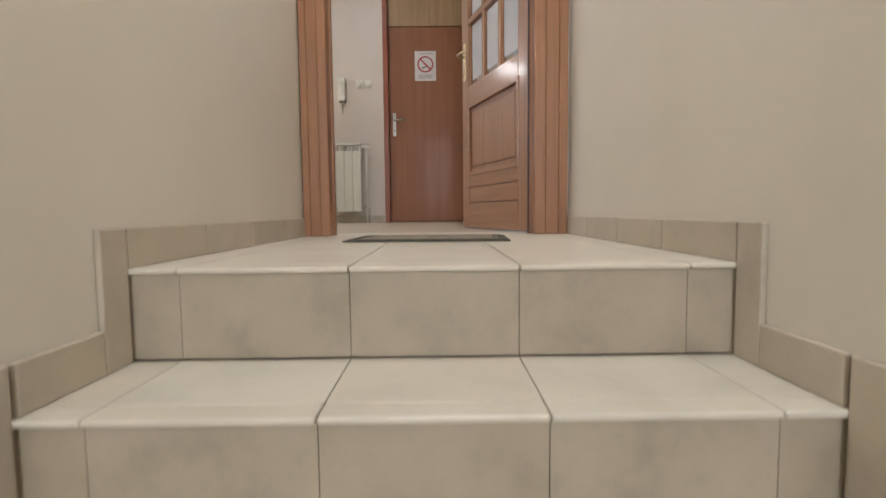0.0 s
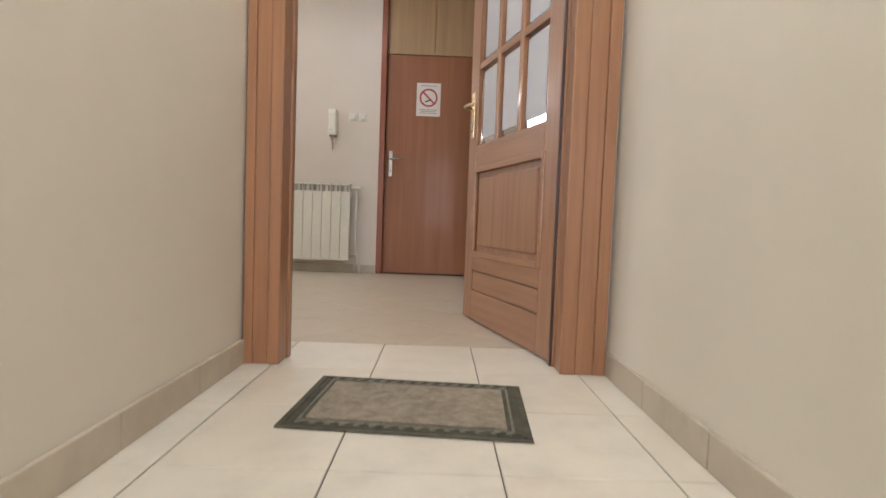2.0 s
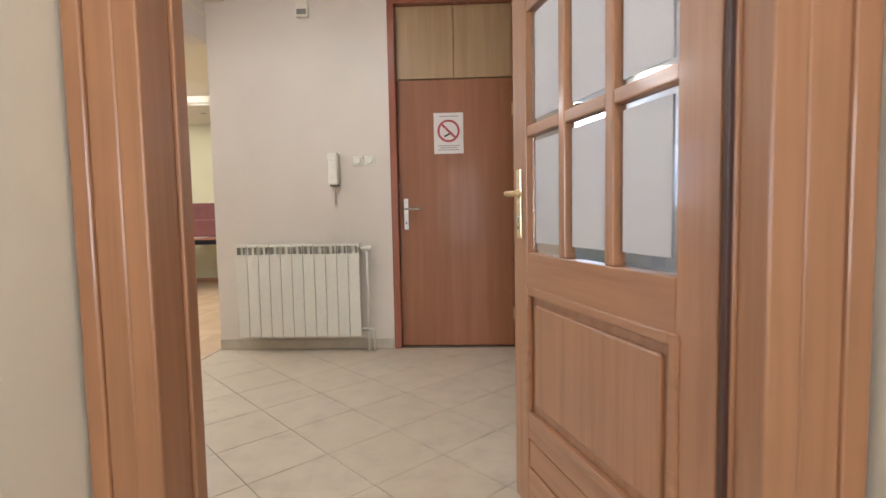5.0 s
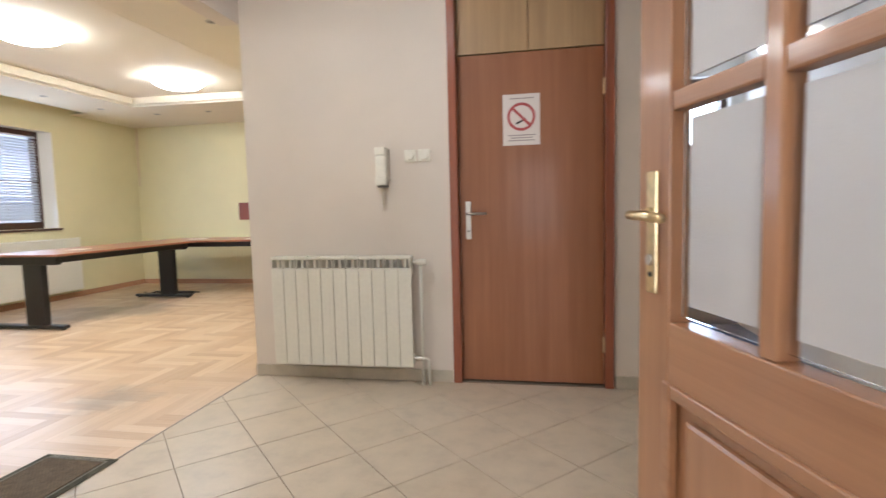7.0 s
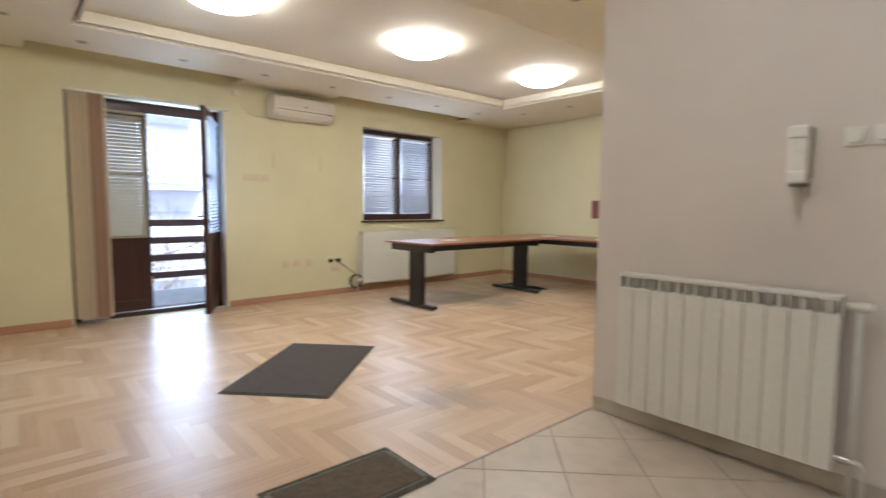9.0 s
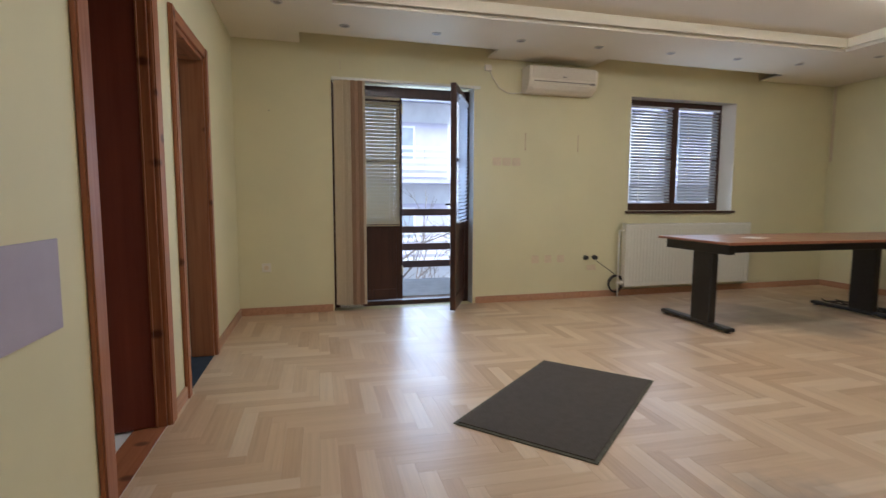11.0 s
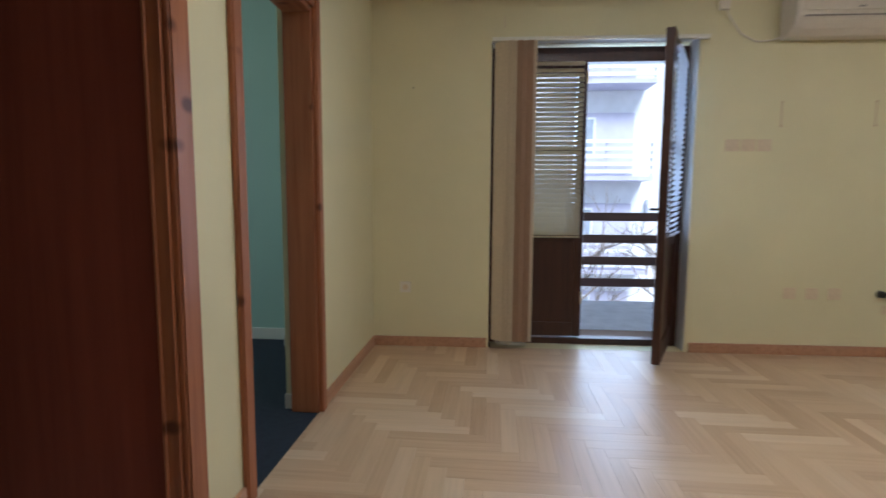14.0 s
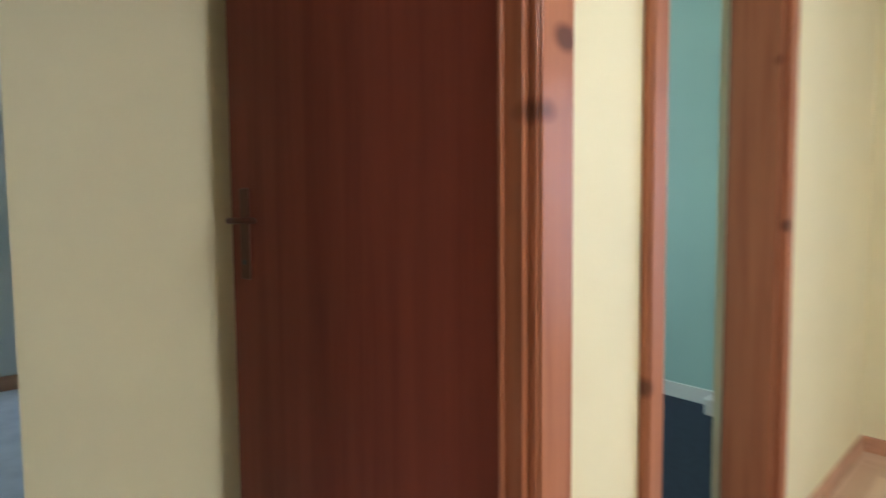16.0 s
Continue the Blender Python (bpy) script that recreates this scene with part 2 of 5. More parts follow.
def let_through(m, color, share):
    """Thin slats pass part of the light that falls on their far side."""
    n, l = m.node_tree.nodes, m.node_tree.links
    t, k = n.new("ShaderNodeBsdfTranslucent"), n.new("ShaderNodeMixShader")
    t.inputs[0].default_value, k.inputs[0].default_value = (*color, 1), share
    l.new(n["Principled BSDF"].outputs[0], k.inputs[1])
    l.new(t.outputs[0], k.inputs[2])
    l.new(k.outputs[0], n["Material Output"].inputs[0])


let_through(M_BLIND, (0.85, 0.78, 0.56), 0.5)
let_through(M_BLINDWHITE, (0.86, 0.89, 0.95), 0.62)
M_CURTAIN = plain("beige_fabric", (0.66, 0.55, 0.40), 0.85, grain=90, amount=0.08, relief=0.3)
M_CURTAIN2 = plain("brown_fabric", (0.47, 0.31, 0.21), 0.85, grain=90, amount=0.08, relief=0.3)
M_BRONZE = plain("dull_bronze", (0.10, 0.04, 0.025), 0.45, 0.7)
M_ACFRONT = plain("ac_grey", (0.63, 0.57, 0.47), 0.4, amount=0.03)
M_PANE = glass("clear_pane", (1, 1, 1), 0.0)
M_LILAC = plain("lilac_card", (0.40, 0.35, 0.42), 0.6, grain=10, amount=0.04)
M_CONCRETE = plain("balcony_tile", (0.86, 0.87, 0.88), 0.6, grain=6, amount=0.1)
M_FACADE = paint("facade_render", (0.80, 0.84, 0.90), 0.9, 0.12)
M_FACADE2 = paint("facade_lilac", (0.55, 0.56, 0.70), 0.9, 0.12)
M_ROOFT = plain("roof_tile", (0.33, 0.20, 0.17), 0.8, grain=8, amount=0.25)
M_FARGLASS = plain("far_window", (0.34, 0.40, 0.48), 0.15, grain=1, amount=0.2)
M_BARK = plain("bark", (0.26, 0.23, 0.21), 0.9, grain=40, amount=0.3, relief=0.5)
M_GROUND = plain("gravel_ground", (0.52, 0.51, 0.49), 0.95, grain=3, amount=0.3, relief=0.3)
M_LAMP = glow("lit_opal_glass", (1.0, 0.95, 0.87), 19.5)
# Glow of the added hall dome, which only brightens the hall.
M_FILL_HALL = glow("hall_fill_glass", (1.0, 0.97, 0.92), 11.0)
M_LAMP_STAIR = glow("lit_stair_glass", (1.0, 0.97, 0.93), 17.0)
M_FROST, _n, _l, _b = shader("frosted_pane", (0.66, 0.63, 0.62), 0.45)
_b.inputs["Transmission Weight"].default_value = 0.35
_g = noise_tex(_n, _l, coords(_n, _l), 260, 2)
bump(_n, _l, _b, _g, 0.3, 0.002)

# ---- building helpers ----


def box(bm, x0, x1, y0, y1, z0, z1, bev=0.0):
    """Adds a box, with its edges rounded where bev is given."""
    r = bmesh.ops.create_cube(bm, size=1.0, matrix=Matrix.Translation(((x0 + x1) / 2, (y0 + y1) / 2, (z0 + z1) / 2)) @ Matrix.Diagonal((abs(x1 - x0), abs(y1 - y0), abs(z1 - z0), 1)))
    if bev:
        es = list({e for v in r["verts"] for e in v.link_edges})
        bmesh.ops.bevel(bm, geom=es, offset=bev, segments=2, affect="EDGES", profile=0.5)
    return bm


def cube(x0, x1, y0, y1, z0, z1, bev=0.0):
    return box(bmesh.new(), x0, x1, y0, y1, z0, z1, bev)


def rod(bm, a, b, r0, r1=None, seg=12):
    """Adds a round bar from a to b."""
    a, b = Vector(a), Vector(b)
    m = Matrix.Translation((a + b) / 2) @ (b - a).to_track_quat("Z", "Y").to_matrix().to_4x4()
    bmesh.ops.create_cone(bm, cap_ends=True, segments=seg, radius1=r0, radius2=r0 if r1 is None else r1, depth=(b - a).length, matrix=m)
    return bm


def tube(points, r, seg=8):
    bm = bmesh.new()
    pts = [Vector(p) for p in points]
    rings = []
    for i, p in enumerate(pts):
        d = (pts[min(i + 1, len(pts) - 1)] - pts[max(i - 1, 0)]).normalized()
        m = d.to_track_quat("Z", "Y").to_matrix()
        rings.append([bm.verts.new(p + m @ Vector((math.cos(k * math.tau / seg) * r, math.sin(k * math.tau / seg) * r, 0))) for k in range(seg)])
    for p, q in zip(rings, rings[1:]):
        for k in range(seg):
            bm.faces.new((p[k], p[(k + 1) % seg], q[(k + 1) % seg], q[k]))
    bm.faces.new(rings[0][::-1])
    bm.faces.new(rings[-1])
    for f in bm.faces:
        f.smooth = True
    return bm


def lathe(profile, seg=32):
    """A turned shape round z from (radius, height) pairs."""
    bm = bmesh.new()
    rings = [[bm.verts.new((r * math.cos(k * math.tau / seg), r * math.sin(k * math.tau / seg), z)) for k in range(seg)] if r > 1e-5 else [bm.verts.new((0, 0, z))] for r, z in profile]
    for p, q in zip(rings, rings[1:]):
        for k in range(seg):
            a = [p[k % len(p)], p[(k + 1) % len(p)], q[(k + 1) % len(q)], q[k % len(q)]]
            bm.faces.new(list(dict.fromkeys(a)))
    for f in bm.faces:
        f.smooth = True
    bmesh.ops.recalc_face_normals(bm, faces=bm.faces)
    return bm


def prism(poly, z0, z1, chamfer=0.0):
    """An upright prism over a plan polygon (counter-clockwise), its top edge chamfered."""
    bm = bmesh.new()
    c = Vector((sum(p[0] for p in poly) / len(poly), sum(p[1] for p in poly) / len(poly)))
    low = [bm.verts.new((*p, z0)) for p in poly]
    if chamfer:
        mid = [bm.verts.new((*p, z1 - chamfer)) for p in poly]
        top = []
        for p in poly:
            v = Vector(p) - c
            k = max(0.0, 1 - chamfer * 1.5 / max(v.length, 1e-4))
            top.append(bm.verts.new((*(c + v * k), z1)))
        rings = [low, mid, top]
    else:
        rings = [low, [bm.verts.new((*p, z1)) for p in poly]]
    for a, b in zip(rings, rings[1:]):
        for k in range(len(poly)):
            j = (k + 1) % len(poly)
            bm.faces.new((a[k], a[j], b[j], b[k]))
    bm.faces.new(rings[-1])
    return bm


def clip_poly(poly, region):
    """The part of a polygon inside a convex counter-clockwise region."""
    out = [Vector(p) for p in poly]
    for i in range(len(region)):
        a, b = Vector(region[i]), Vector(region[(i + 1) % len(region)])
        n = Vector((a.y - b.y, b.x - a.x))
        src, out = out, []
        for k, p in enumerate(src):
            q = src[(k + 1) % len(src)]
            dp, dq = (p - a).dot(n), (q - a).dot(n)
            if dp >= 0:
                out.append(p)
            if dp * dq < 0:
                out.append(p + (q - p) * (dp / (dp - dq)))
        if len(out) < 3:
            return []
    area = abs(sum(out[k].x * out[(k + 1) % len(out)].y - out[(k + 1) % len(out)].x * out[k].y for k in range(len(out)))) / 2
    return [tuple(p) for p in out] if area > 4e-4 else []


def as_mesh(name, bm, material):
    me = bpy.data.meshes.new(name)
    bm.to_mesh(me)
    bm.free()
    for m in (material if isinstance(material, (list, tuple)) else [material]):
        me.materials.append(m)
    return me


def part(name, bm, material, parent, label=""):
    """One mesh under a thing or under a part."""
    ob = new(name, as_mesh(name, bm, material))
    ob.parent = parent
    return tagged(ob, label)


def thing(name, label, category, matrix=None, group="", kind=""):
    ob = new(name)
    ob.empty_display_size = 0.1
    if matrix is not None:
        ob.matrix_world = matrix
    return tagged(ob, label, category, group, kind)


def solo(name, bm, material, label, category, matrix=None, group="", kind=""):
    ob = new(name, as_mesh(name, bm, material))
    if matrix is not None:
        ob.matrix_world = matrix
    return tagged(ob, label, category, group, kind)


def structure(name, bm, material, label, category, matrix=None):
    return solo(name, bm, material, label, category, matrix, kind="structure")


def wall_boxes(u0, u1, d0, d1, z0, z1, holes=(), swap=False):
    """A wall along u, d thick, with openings (u0, u1, z0, z1) through it. swap: u runs along y."""
    bm = bmesh.new()

    def put(a, b, c, d):
        if b - a > 1e-4 and d - c > 1e-4:
            box(bm, *((d0, d1, a, b) if swap else (a, b, d0, d1)), c, d)

    at = u0
    for a, b, c, d in sorted(holes):
        put(at, a, z0, z1)
        put(a, b, z0, c)
        put(a, b, d, z1)
        at = b
    put(at, u1, z0, z1)
    return bm


# ---- plan ----
SLANT = math.atan(0.03)
WEST = Matrix.Translation((-5.561, 2.72, 0)) @ Matrix.Rotation(SLANT, 4, "Z")  # along the wall: y; into the room: x
Y_SOUTH, Y_NORTH, X_EAST = 2.69, 9.6, -1.385
BAL = (0.815, 2.205, 0.0, 2.185)
WIN = (4.01, 5.43, 0.947, 2.185)
SASH = (4.04, 5.36)
STEP, TREAD, NOSE = 0.183, 0.28, 1.305
X_L, X_R = -0.112, 1.086
Z_SOFFIT, Z_TRAY = 2.46, 2.565


def west_x(y):
    return -5.56 - 0.03 * (y - 2.69)


# ---- walls ----
wall_w = structure("wall_west", wall_boxes(-0.33, 7.4, -0.34, 0.0, -0.1, 2.8, [BAL, WIN], swap=True), M_YELLOW, "pale yellow painted wall with balcony door and window openings", "wall", WEST)
structure("wall_south", wall_boxes(-5.95, -1.0, 2.56, Y_SOUTH, -0.1, 2.8, [(-4.37, -3.625, -0.1, 1.972), (-3.257, -2.575, -0.1, 1.972)]), M_YELLOW, "pale yellow painted wall with two doorways", "wall")
structure("wall_entry", wall_boxes(-1.0, 2.3, 2.625, 2.70, -0.1, 2.8, [(-0.018, 0.955, -0.1, 2.15)]), M_HALL, "off-white painted wall round the entrance door", "wall")
structure("wall_hall_north", wall_boxes(X_EAST, 1.27, 5.545, 5.66, -0.1, 2.8, [(-0.01, 0.855, -0.1, 2.52)]), M_HALL, "pinkish off-white wall with radiator and brown door", "wall")
structure("wall_office_east", cube(X_EAST, -1.24, 5.66, 9.75, -0.1, 2.8), M_YELLOW, "pale yellow painted office wall", "wall")
structure("wall_north", cube(-6.4, X_EAST, Y_NORTH, 9.75, -0.1, 2.8), M_YELLOW, "pale yellow painted far wall of the office", "wall")
structure("wall_passage_west", cube(1.13, 1.27, 5.66, 7.3, -0.1, 2.8), M_REVEAL, "white washroom wall", "wall")
structure("wall_passage_north", wall_boxes(1.13, 2.3, 7.3, 7.5, -0.1, 2.8, [(1.33, 2.1, 1.54, 2.15)]), M_REVEAL, "white washroom wall with a high window opening", "wall")
structure("wall_hall_east", cube(2.2, 2.35, 2.69, 7.3, -0.1, 2.8), M_HALL, "off-white painted hall wall", "wall")
structure("header_beam", cube(-1.51, X_EAST, Y_SOUTH, 5.545, 2.27, 2.8), M_HALL, "off-white painted ceiling beam between hall and office", "beam")
structure("wall_stairs_left", cube(X_L - 0.15, X_L, -3.2, 2.625, -2.4, 2.8), M_CORR, "cream painted stairwell wall", "wall")
structure("wall_stairs_right", cube(X_R, X_R + 0.15, -3.2, 2.625, -2.4, 2.8), M_CORR, "cream painted stairwell wall", "wall")
structure("wall_stairs_end", wall_boxes(X_L - 0.15, X_R + 0.15, -3.35, -3.2, -2.4, 2.8, [(0.0, 0.95, 0.3, 2.2)]), M_CORR, "cream painted wall at the foot of the stairs", "wall")
structure("wall_stairs_behind_door", wall_boxes(X_L, X_R, 2.617, 2.6245, -0.1, 2.8, [(-0.018, 0.955, -0.1, 2.15)]), M_CORR, "cream painted plaster above the entrance door", "wall")

# ---- ceilings ----
structure("ceiling_stairs", cube(X_L - 0.15, X_R + 0.15, -3.2, 2.625, 2.8, 2.9), M_WHITE, "white painted stairwell ceiling", "ceiling")
structure("ceiling_hall", cube(X_EAST, 2.35, 2.69, 7.5, 2.62, 2.8), M_HALL, "off-white painted hall ceiling", "ceiling")
structure("ceiling_office", cube(-6.4, -1.24, 2.4, 9.75, Z_TRAY, 2.9), M_WHITE, "white painted tray ceiling with dropped border", "ceiling")


def soffit():
    """The dropped border with a lip round the tray and curtain pockets along the west wall."""
    bm = bmesh.new()
    z0, z1 = Z_SOFFIT, Z_SOFFIT + 0.02
    sw, nw, ne, se = (-4.60, 3.51), (-4.60, 8.27), (-2.35, 8.33), (-2.35, 3.51)

    def slab(poly, a, b):
        q = prism(poly, a, b)
        low = [v for v in q.verts if abs(v.co.z - a) < 1e-5]
        q.faces.new(sorted(low, key=lambda v: -math.atan2(v.co.y - sum(p[1] for p in poly) / 4, v.co.x - sum(p[0] for p in poly) / 4)))
        me = bpy.data.meshes.new("t")
        q.to_mesh(me)
        q.free()
        bm.from_mesh(me)
        bpy.data.meshes.remove(me)

    def wp(u, d):
        p = WEST @ Vector((d, u, 0))
        return (p.x, p.y)

    slab([(west_x(2.69) + 0.3, 2.69), (-1.38, 2.69), se, sw], z0, z1)
    slab([(west_x(2.69) + 0.3, 2.69), sw, nw, (west_x(9.6) + 0.3, 9.6)], z0, z1)
    slab([nw, ne, (-1.38, 9.6), (west_x(9.6) + 0.3, 9.6)], z0, z1)
    slab([se, (-1.38, 2.69), (-1.38, 9.6), ne], z0, z1)
    for a, b in ((-0.05, 0.545), (2.34, 3.50), (5.75, 6.95)):
        slab([wp(a, 0.0), wp(a, 0.3), wp(b, 0.3), wp(b, 0.0)][::-1], z0, z1)
    for p, q in ((sw, nw), (nw, ne), (ne, se), (se, sw)):
        v = (Vector(q) - Vector(p)).normalized() * 0.012
        nrm = Vector((v.y, -v.x))
        slab([tuple(Vector(p)), tuple(Vector(q)), tuple(Vector(q) + nrm), tuple(Vector(p) + nrm)][::-1], z0 - 0.001, z0 + 0.072)
        # shallow recess behind the lip
        slab([tuple(Vector(p) + nrm * 4.5), tuple(Vector(q) + nrm * 4.5), tuple(Vector(q) + nrm * 5.5), tuple(Vector(p) + nrm * 5.5)][::-1], z1 + 0.001, Z_TRAY - 0.001)
    # front faces of the curtain pockets
    for a, b in ((0.545, 2.34), (3.50, 5.75)):
        slab([wp(a, 0.3), wp(a, 0.312), wp(b, 0.312), wp(b, 0.3)][::-1], z0 - 0.001, Z_TRAY)
    bmesh.ops.recalc_face_normals(bm, faces=bm.faces)
    return bm


structure("ceiling_border", soffit(), M_WHITE, "white dropped ceiling border with raised lip and curtain pockets", "ceiling")

# ---- subfloors ----
structure("floor_hall", cube(X_EAST, 2.3, 2.908, 7.4, -0.12, -0.004), M_GROUT_H, "beige diagonal ceramic tile floor", "floor")
FLOOR_HALL = bpy.data.objects["floor_hall"]
structure("floor_landing", cube(X_L, X_R, NOSE + 0.01, 2.9055, -0.12, -0.004), M_GROUT, "cream ceramic tile landing with dark joints", "floor")
FLOOR_LANDING = bpy.data.objects["floor_landing"]
structure("floor_office", cube(-6.2, X_EAST, 2.6895, 9.7, -0.12, -0.003), M_SUB, "honey-coloured oak herringbone parquet floor", "floor")
structure("threshold_strip", cube(X_EAST - 0.005, X_EAST + 0.0015, 2.70, 5.534, -0.003, 0.0022, 0.0008), M_GREYPLASTIC, "thin dark strip between parquet and tiles", "threshold")
FLOOR_OFFICE = bpy.data.objects["floor_office"]

# ---- side rooms seen through the south doorways ----
structure("floor_green_room", cube(-6.3, -3.55, -0.6, 2.689, -0.1, -0.002), M_CARPET, "dark navy carpet", "floor")
structure("wall_green_west", cube(-6.02, -5.625, -0.6, 2.56, -0.1, 2.8), M_GREEN, "sea-green painted wall", "wall")
structure("wall_green_south", wall_boxes(-6.2, -3.4, -0.75, -0.6, -0.1, 2.8, [(-5.2, -3.9, 0.9, 2.2)]), M_GREEN, "sea-green painted wall with a window opening", "wall")
structure("wall_green_return", cube(-4.72, -4.40, 2.505, 2.544, -0.1, 2.8), M_YELLOW, "pale yellow wall return beside the doorway", "wall")
structure("wall_green_east", cube(-3.55, -3.36, -0.6, 2.56, -0.1, 2.8), M_GREEN, "sea-green partition wall", "wall")
structure("ceiling_green_room", cube(-6.2, -3.4, -0.75, 2.56, 2.6, 2.75), M_WHITE, "white painted ceiling", "ceiling")
structure("baseboard_green_room", cube(-5.625, -5.61, -0.6, 2.56, -0.004, 0.085, 0.003), M_ENAMEL, "white painted skirting board", "skirting")
structure("baseboard_green_return", cube(-4.40, -4.388, 2.50, 2.543, -0.004, 0.075, 0.003), M_ENAMEL, "white painted skirting board", "skirting")
structure("floor_side_passage", cube(-3.36, -1.25, -1.2, 2.689, -0.1, -0.002), M_CONCRETE, "pale grey tiled passage floor", "floor")
structure("wall_side_passage", cube(-3.36, -2.645, 1.62, 1.84, -0.1, 2.8), M_YELLOW, "pale yellow wall behind the open brown door", "wall")
structure("wall_side_far", wall_boxes(-3.4, -1.2, -1.2, -1.05, -0.1, 2.8, [(-2.3, -1.5, 1.0, 2.1)]), M_REVEAL, "white painted wall at the end of the passage", "wall")
structure("wall_side_east", cube(-1.25, -1.15, -1.2, 2.56, -0.1, 2.8), M_YELLOW, "pale yellow passage wall", "wall")
structure("ceiling_side_passage", cube(-3.4, -1.2, -1.2, 2.56, 2.6, 2.75), M_WHITE, "white painted ceiling", "ceiling")
structure("baseboard_side_passage", cube(-2.9, -1.3, -1.05, -1.03, -0.006, 0.09, 0.003), M_SKIRT, "brown wooden skirting board", "skirting")

# ---- skirting ----


def skirting(name, runs, material, label, matrix=None):
    ob = thing(name, label, "skirting", matrix, kind="structure")
    for x0, x1, y0, y1, z0, z1 in runs:
        part("skirting_board", cube(x0, x1, y0, y1, z0, z1, 0.003), material, ob)
    return ob


skirting("baseboard_office_west", [(0.0, 0.016, -0.03, 0.80, 0, 0.07), (0.0, 0.016, 2.235, 6.9, 0, 0.07)], M_SKIRT, "reddish wooden skirting along the parquet", WEST)
skirting("baseboard_office_south", [(west_x(2.7) + 0.02, -4.424, Y_SOUTH, Y_SOUTH + 0.016, 0, 0.07), (-3.573, -3.335, Y_SOUTH, Y_SOUTH + 0.016, 0, 0.07), (-2.50, -1.38, Y_SOUTH, Y_SOUTH + 0.016, 0, 0.07)], M_SKIRT, "reddish wooden skirting along the parquet")
skirting("baseboard_office_north", [(-5.93, X_EAST, Y_NORTH - 0.016, Y_NORTH, 0, 0.07)], M_SKIRT, "reddish wooden skirting along the parquet")
skirting("baseboard_hall_north", [(X_EAST, -0.06, 5.535, 5.545, 0, 0.075), (0.905, 1.27, 5.535, 5.545, 0, 0.075)], M_SKTILE, "beige tile skirting under the radiator")

# ---- stairs ----
stairs = thing("staircase", "beige tiled staircase with rounded cream step edges", "staircase", kind="structure")
TX = [X_L + 0.0005, -0.010, 0.322, 0.655, 0.987, X_R - 0.0005]
for k in range(0, 9):
    y, z = NOSE - k * TREAD, -k * STEP
    body = cube(X_L, X_R, y + 0.012, y + TREAD + 0.3, z - STEP, z - 0.009)
    part("step_core", body, M_GROUT_STAIR, stairs)
    for a, b in zip(TX, TX[1:]):
        part("riser_tile", cube(a + 0.0005, b - 0.0005, y, y + 0.011, z - STEP + 0.002, z - 0.0125, 0.001), M_RISER_SHADED, stairs)
        nose = bmesh.new()
        box(nose, a + 0.001, b - 0.001, y - 0.012, y + 0.045, z - 0.0115, z, 0.004)
        part("step_edge", nose, M_TILE, stairs, "rounded cream step edge")
        if k:
            part("tread_tile", cube(a + 0.001, b - 0.001, y + 0.046, y + TREAD - 0.001, z - 0.009, z - 0.0005, 0.001), M_TILE, stairs)
    for xa, xb in ((X_L, X_L + 0.012), (X_R - 0.012, X_R)):
        part("stair_skirting", cube(xa, xb, y - TREAD, y - 0.09, z - STEP, z - STEP + 0.08, 0.003), M_SKTILE, stairs)
        part("stair_skirting", cube(xa, xb, y - 0.0895, y - 0.0125, z - STEP, z + 0.08, 0.003), M_SKTILE, stairs)
structure("floor_stair_foot", cube(X_L - 0.1, X_R + 0.1, -3.3, NOSE - 8 * TREAD + 0.3, -2.0, -9 * STEP), M_RISER_SHADED, "beige tiled floor at the foot of the stairs", "floor")
lo = thing("baseboard_landing", "beige tile skirting along the landing", "skirting", kind="structure")
for xa, xb in ((X_L, X_L + 0.012), (X_R - 0.012, X_R)):
    yy = NOSE - 0.012
    while yy < 2.57:
        part("skirting_tile", cube(xa, xb, yy + 0.001, min(yy + 0.33, 2.592) - 0.001, 0, 0.08, 0.003), M_SKTILE, lo)
        yy += 0.33

# ---- entrance door ----
casing = thing("door_frame_entrance", "orange-brown timber door frame with stepped boards", "door frame", kind="structure")


def casing_side(x_out, x_in, sign):
    w = abs(x_in - x_out)
    a = x_out
    for f0, f1, y0 in ((0.0, 0.26, 2.580), (0.26, 0.66, 2.584), (0.66, 1.0, 2.581)):
        p, q = sorted((a + sign * w * f0, a + sign * w * f1))
        part("casing_board", cube(p, q, y0, 2.665, 0, 2.2, 0.004), M_DOORWOOD, casing)
    p, q = sorted((x_in - sign * 0.03, x_in + sign * 0.006))
    part("jamb_lining", cube(p, q, 2.6655, 2.70, 0, 2.15, 0.003), M_DOORWOOD, casing)


casing_side(-0.105, 0.012, 1)
casing_side(1.073, 0.925, -1)
# Dark strip put in for the shade in the gap beside the leaf.
part("rebate_shade", cube(0.911, 0.9255, 2.671, 2.690, 0, 2.13, 0.002), M_DARKWOOD, casing, "dark strip standing in for shade at the hinges")
part("casing_head", cube(-0.105, 1.073, 2.580, 2.665, 2.2, 2.34, 0.004), M_DOORWOOD_H, casing)
part("head_lining", cube(0.018, 0.919, 2.6655, 2.70, 2.13, 2.2, 0.003), M_DOORWOOD_H, casing)


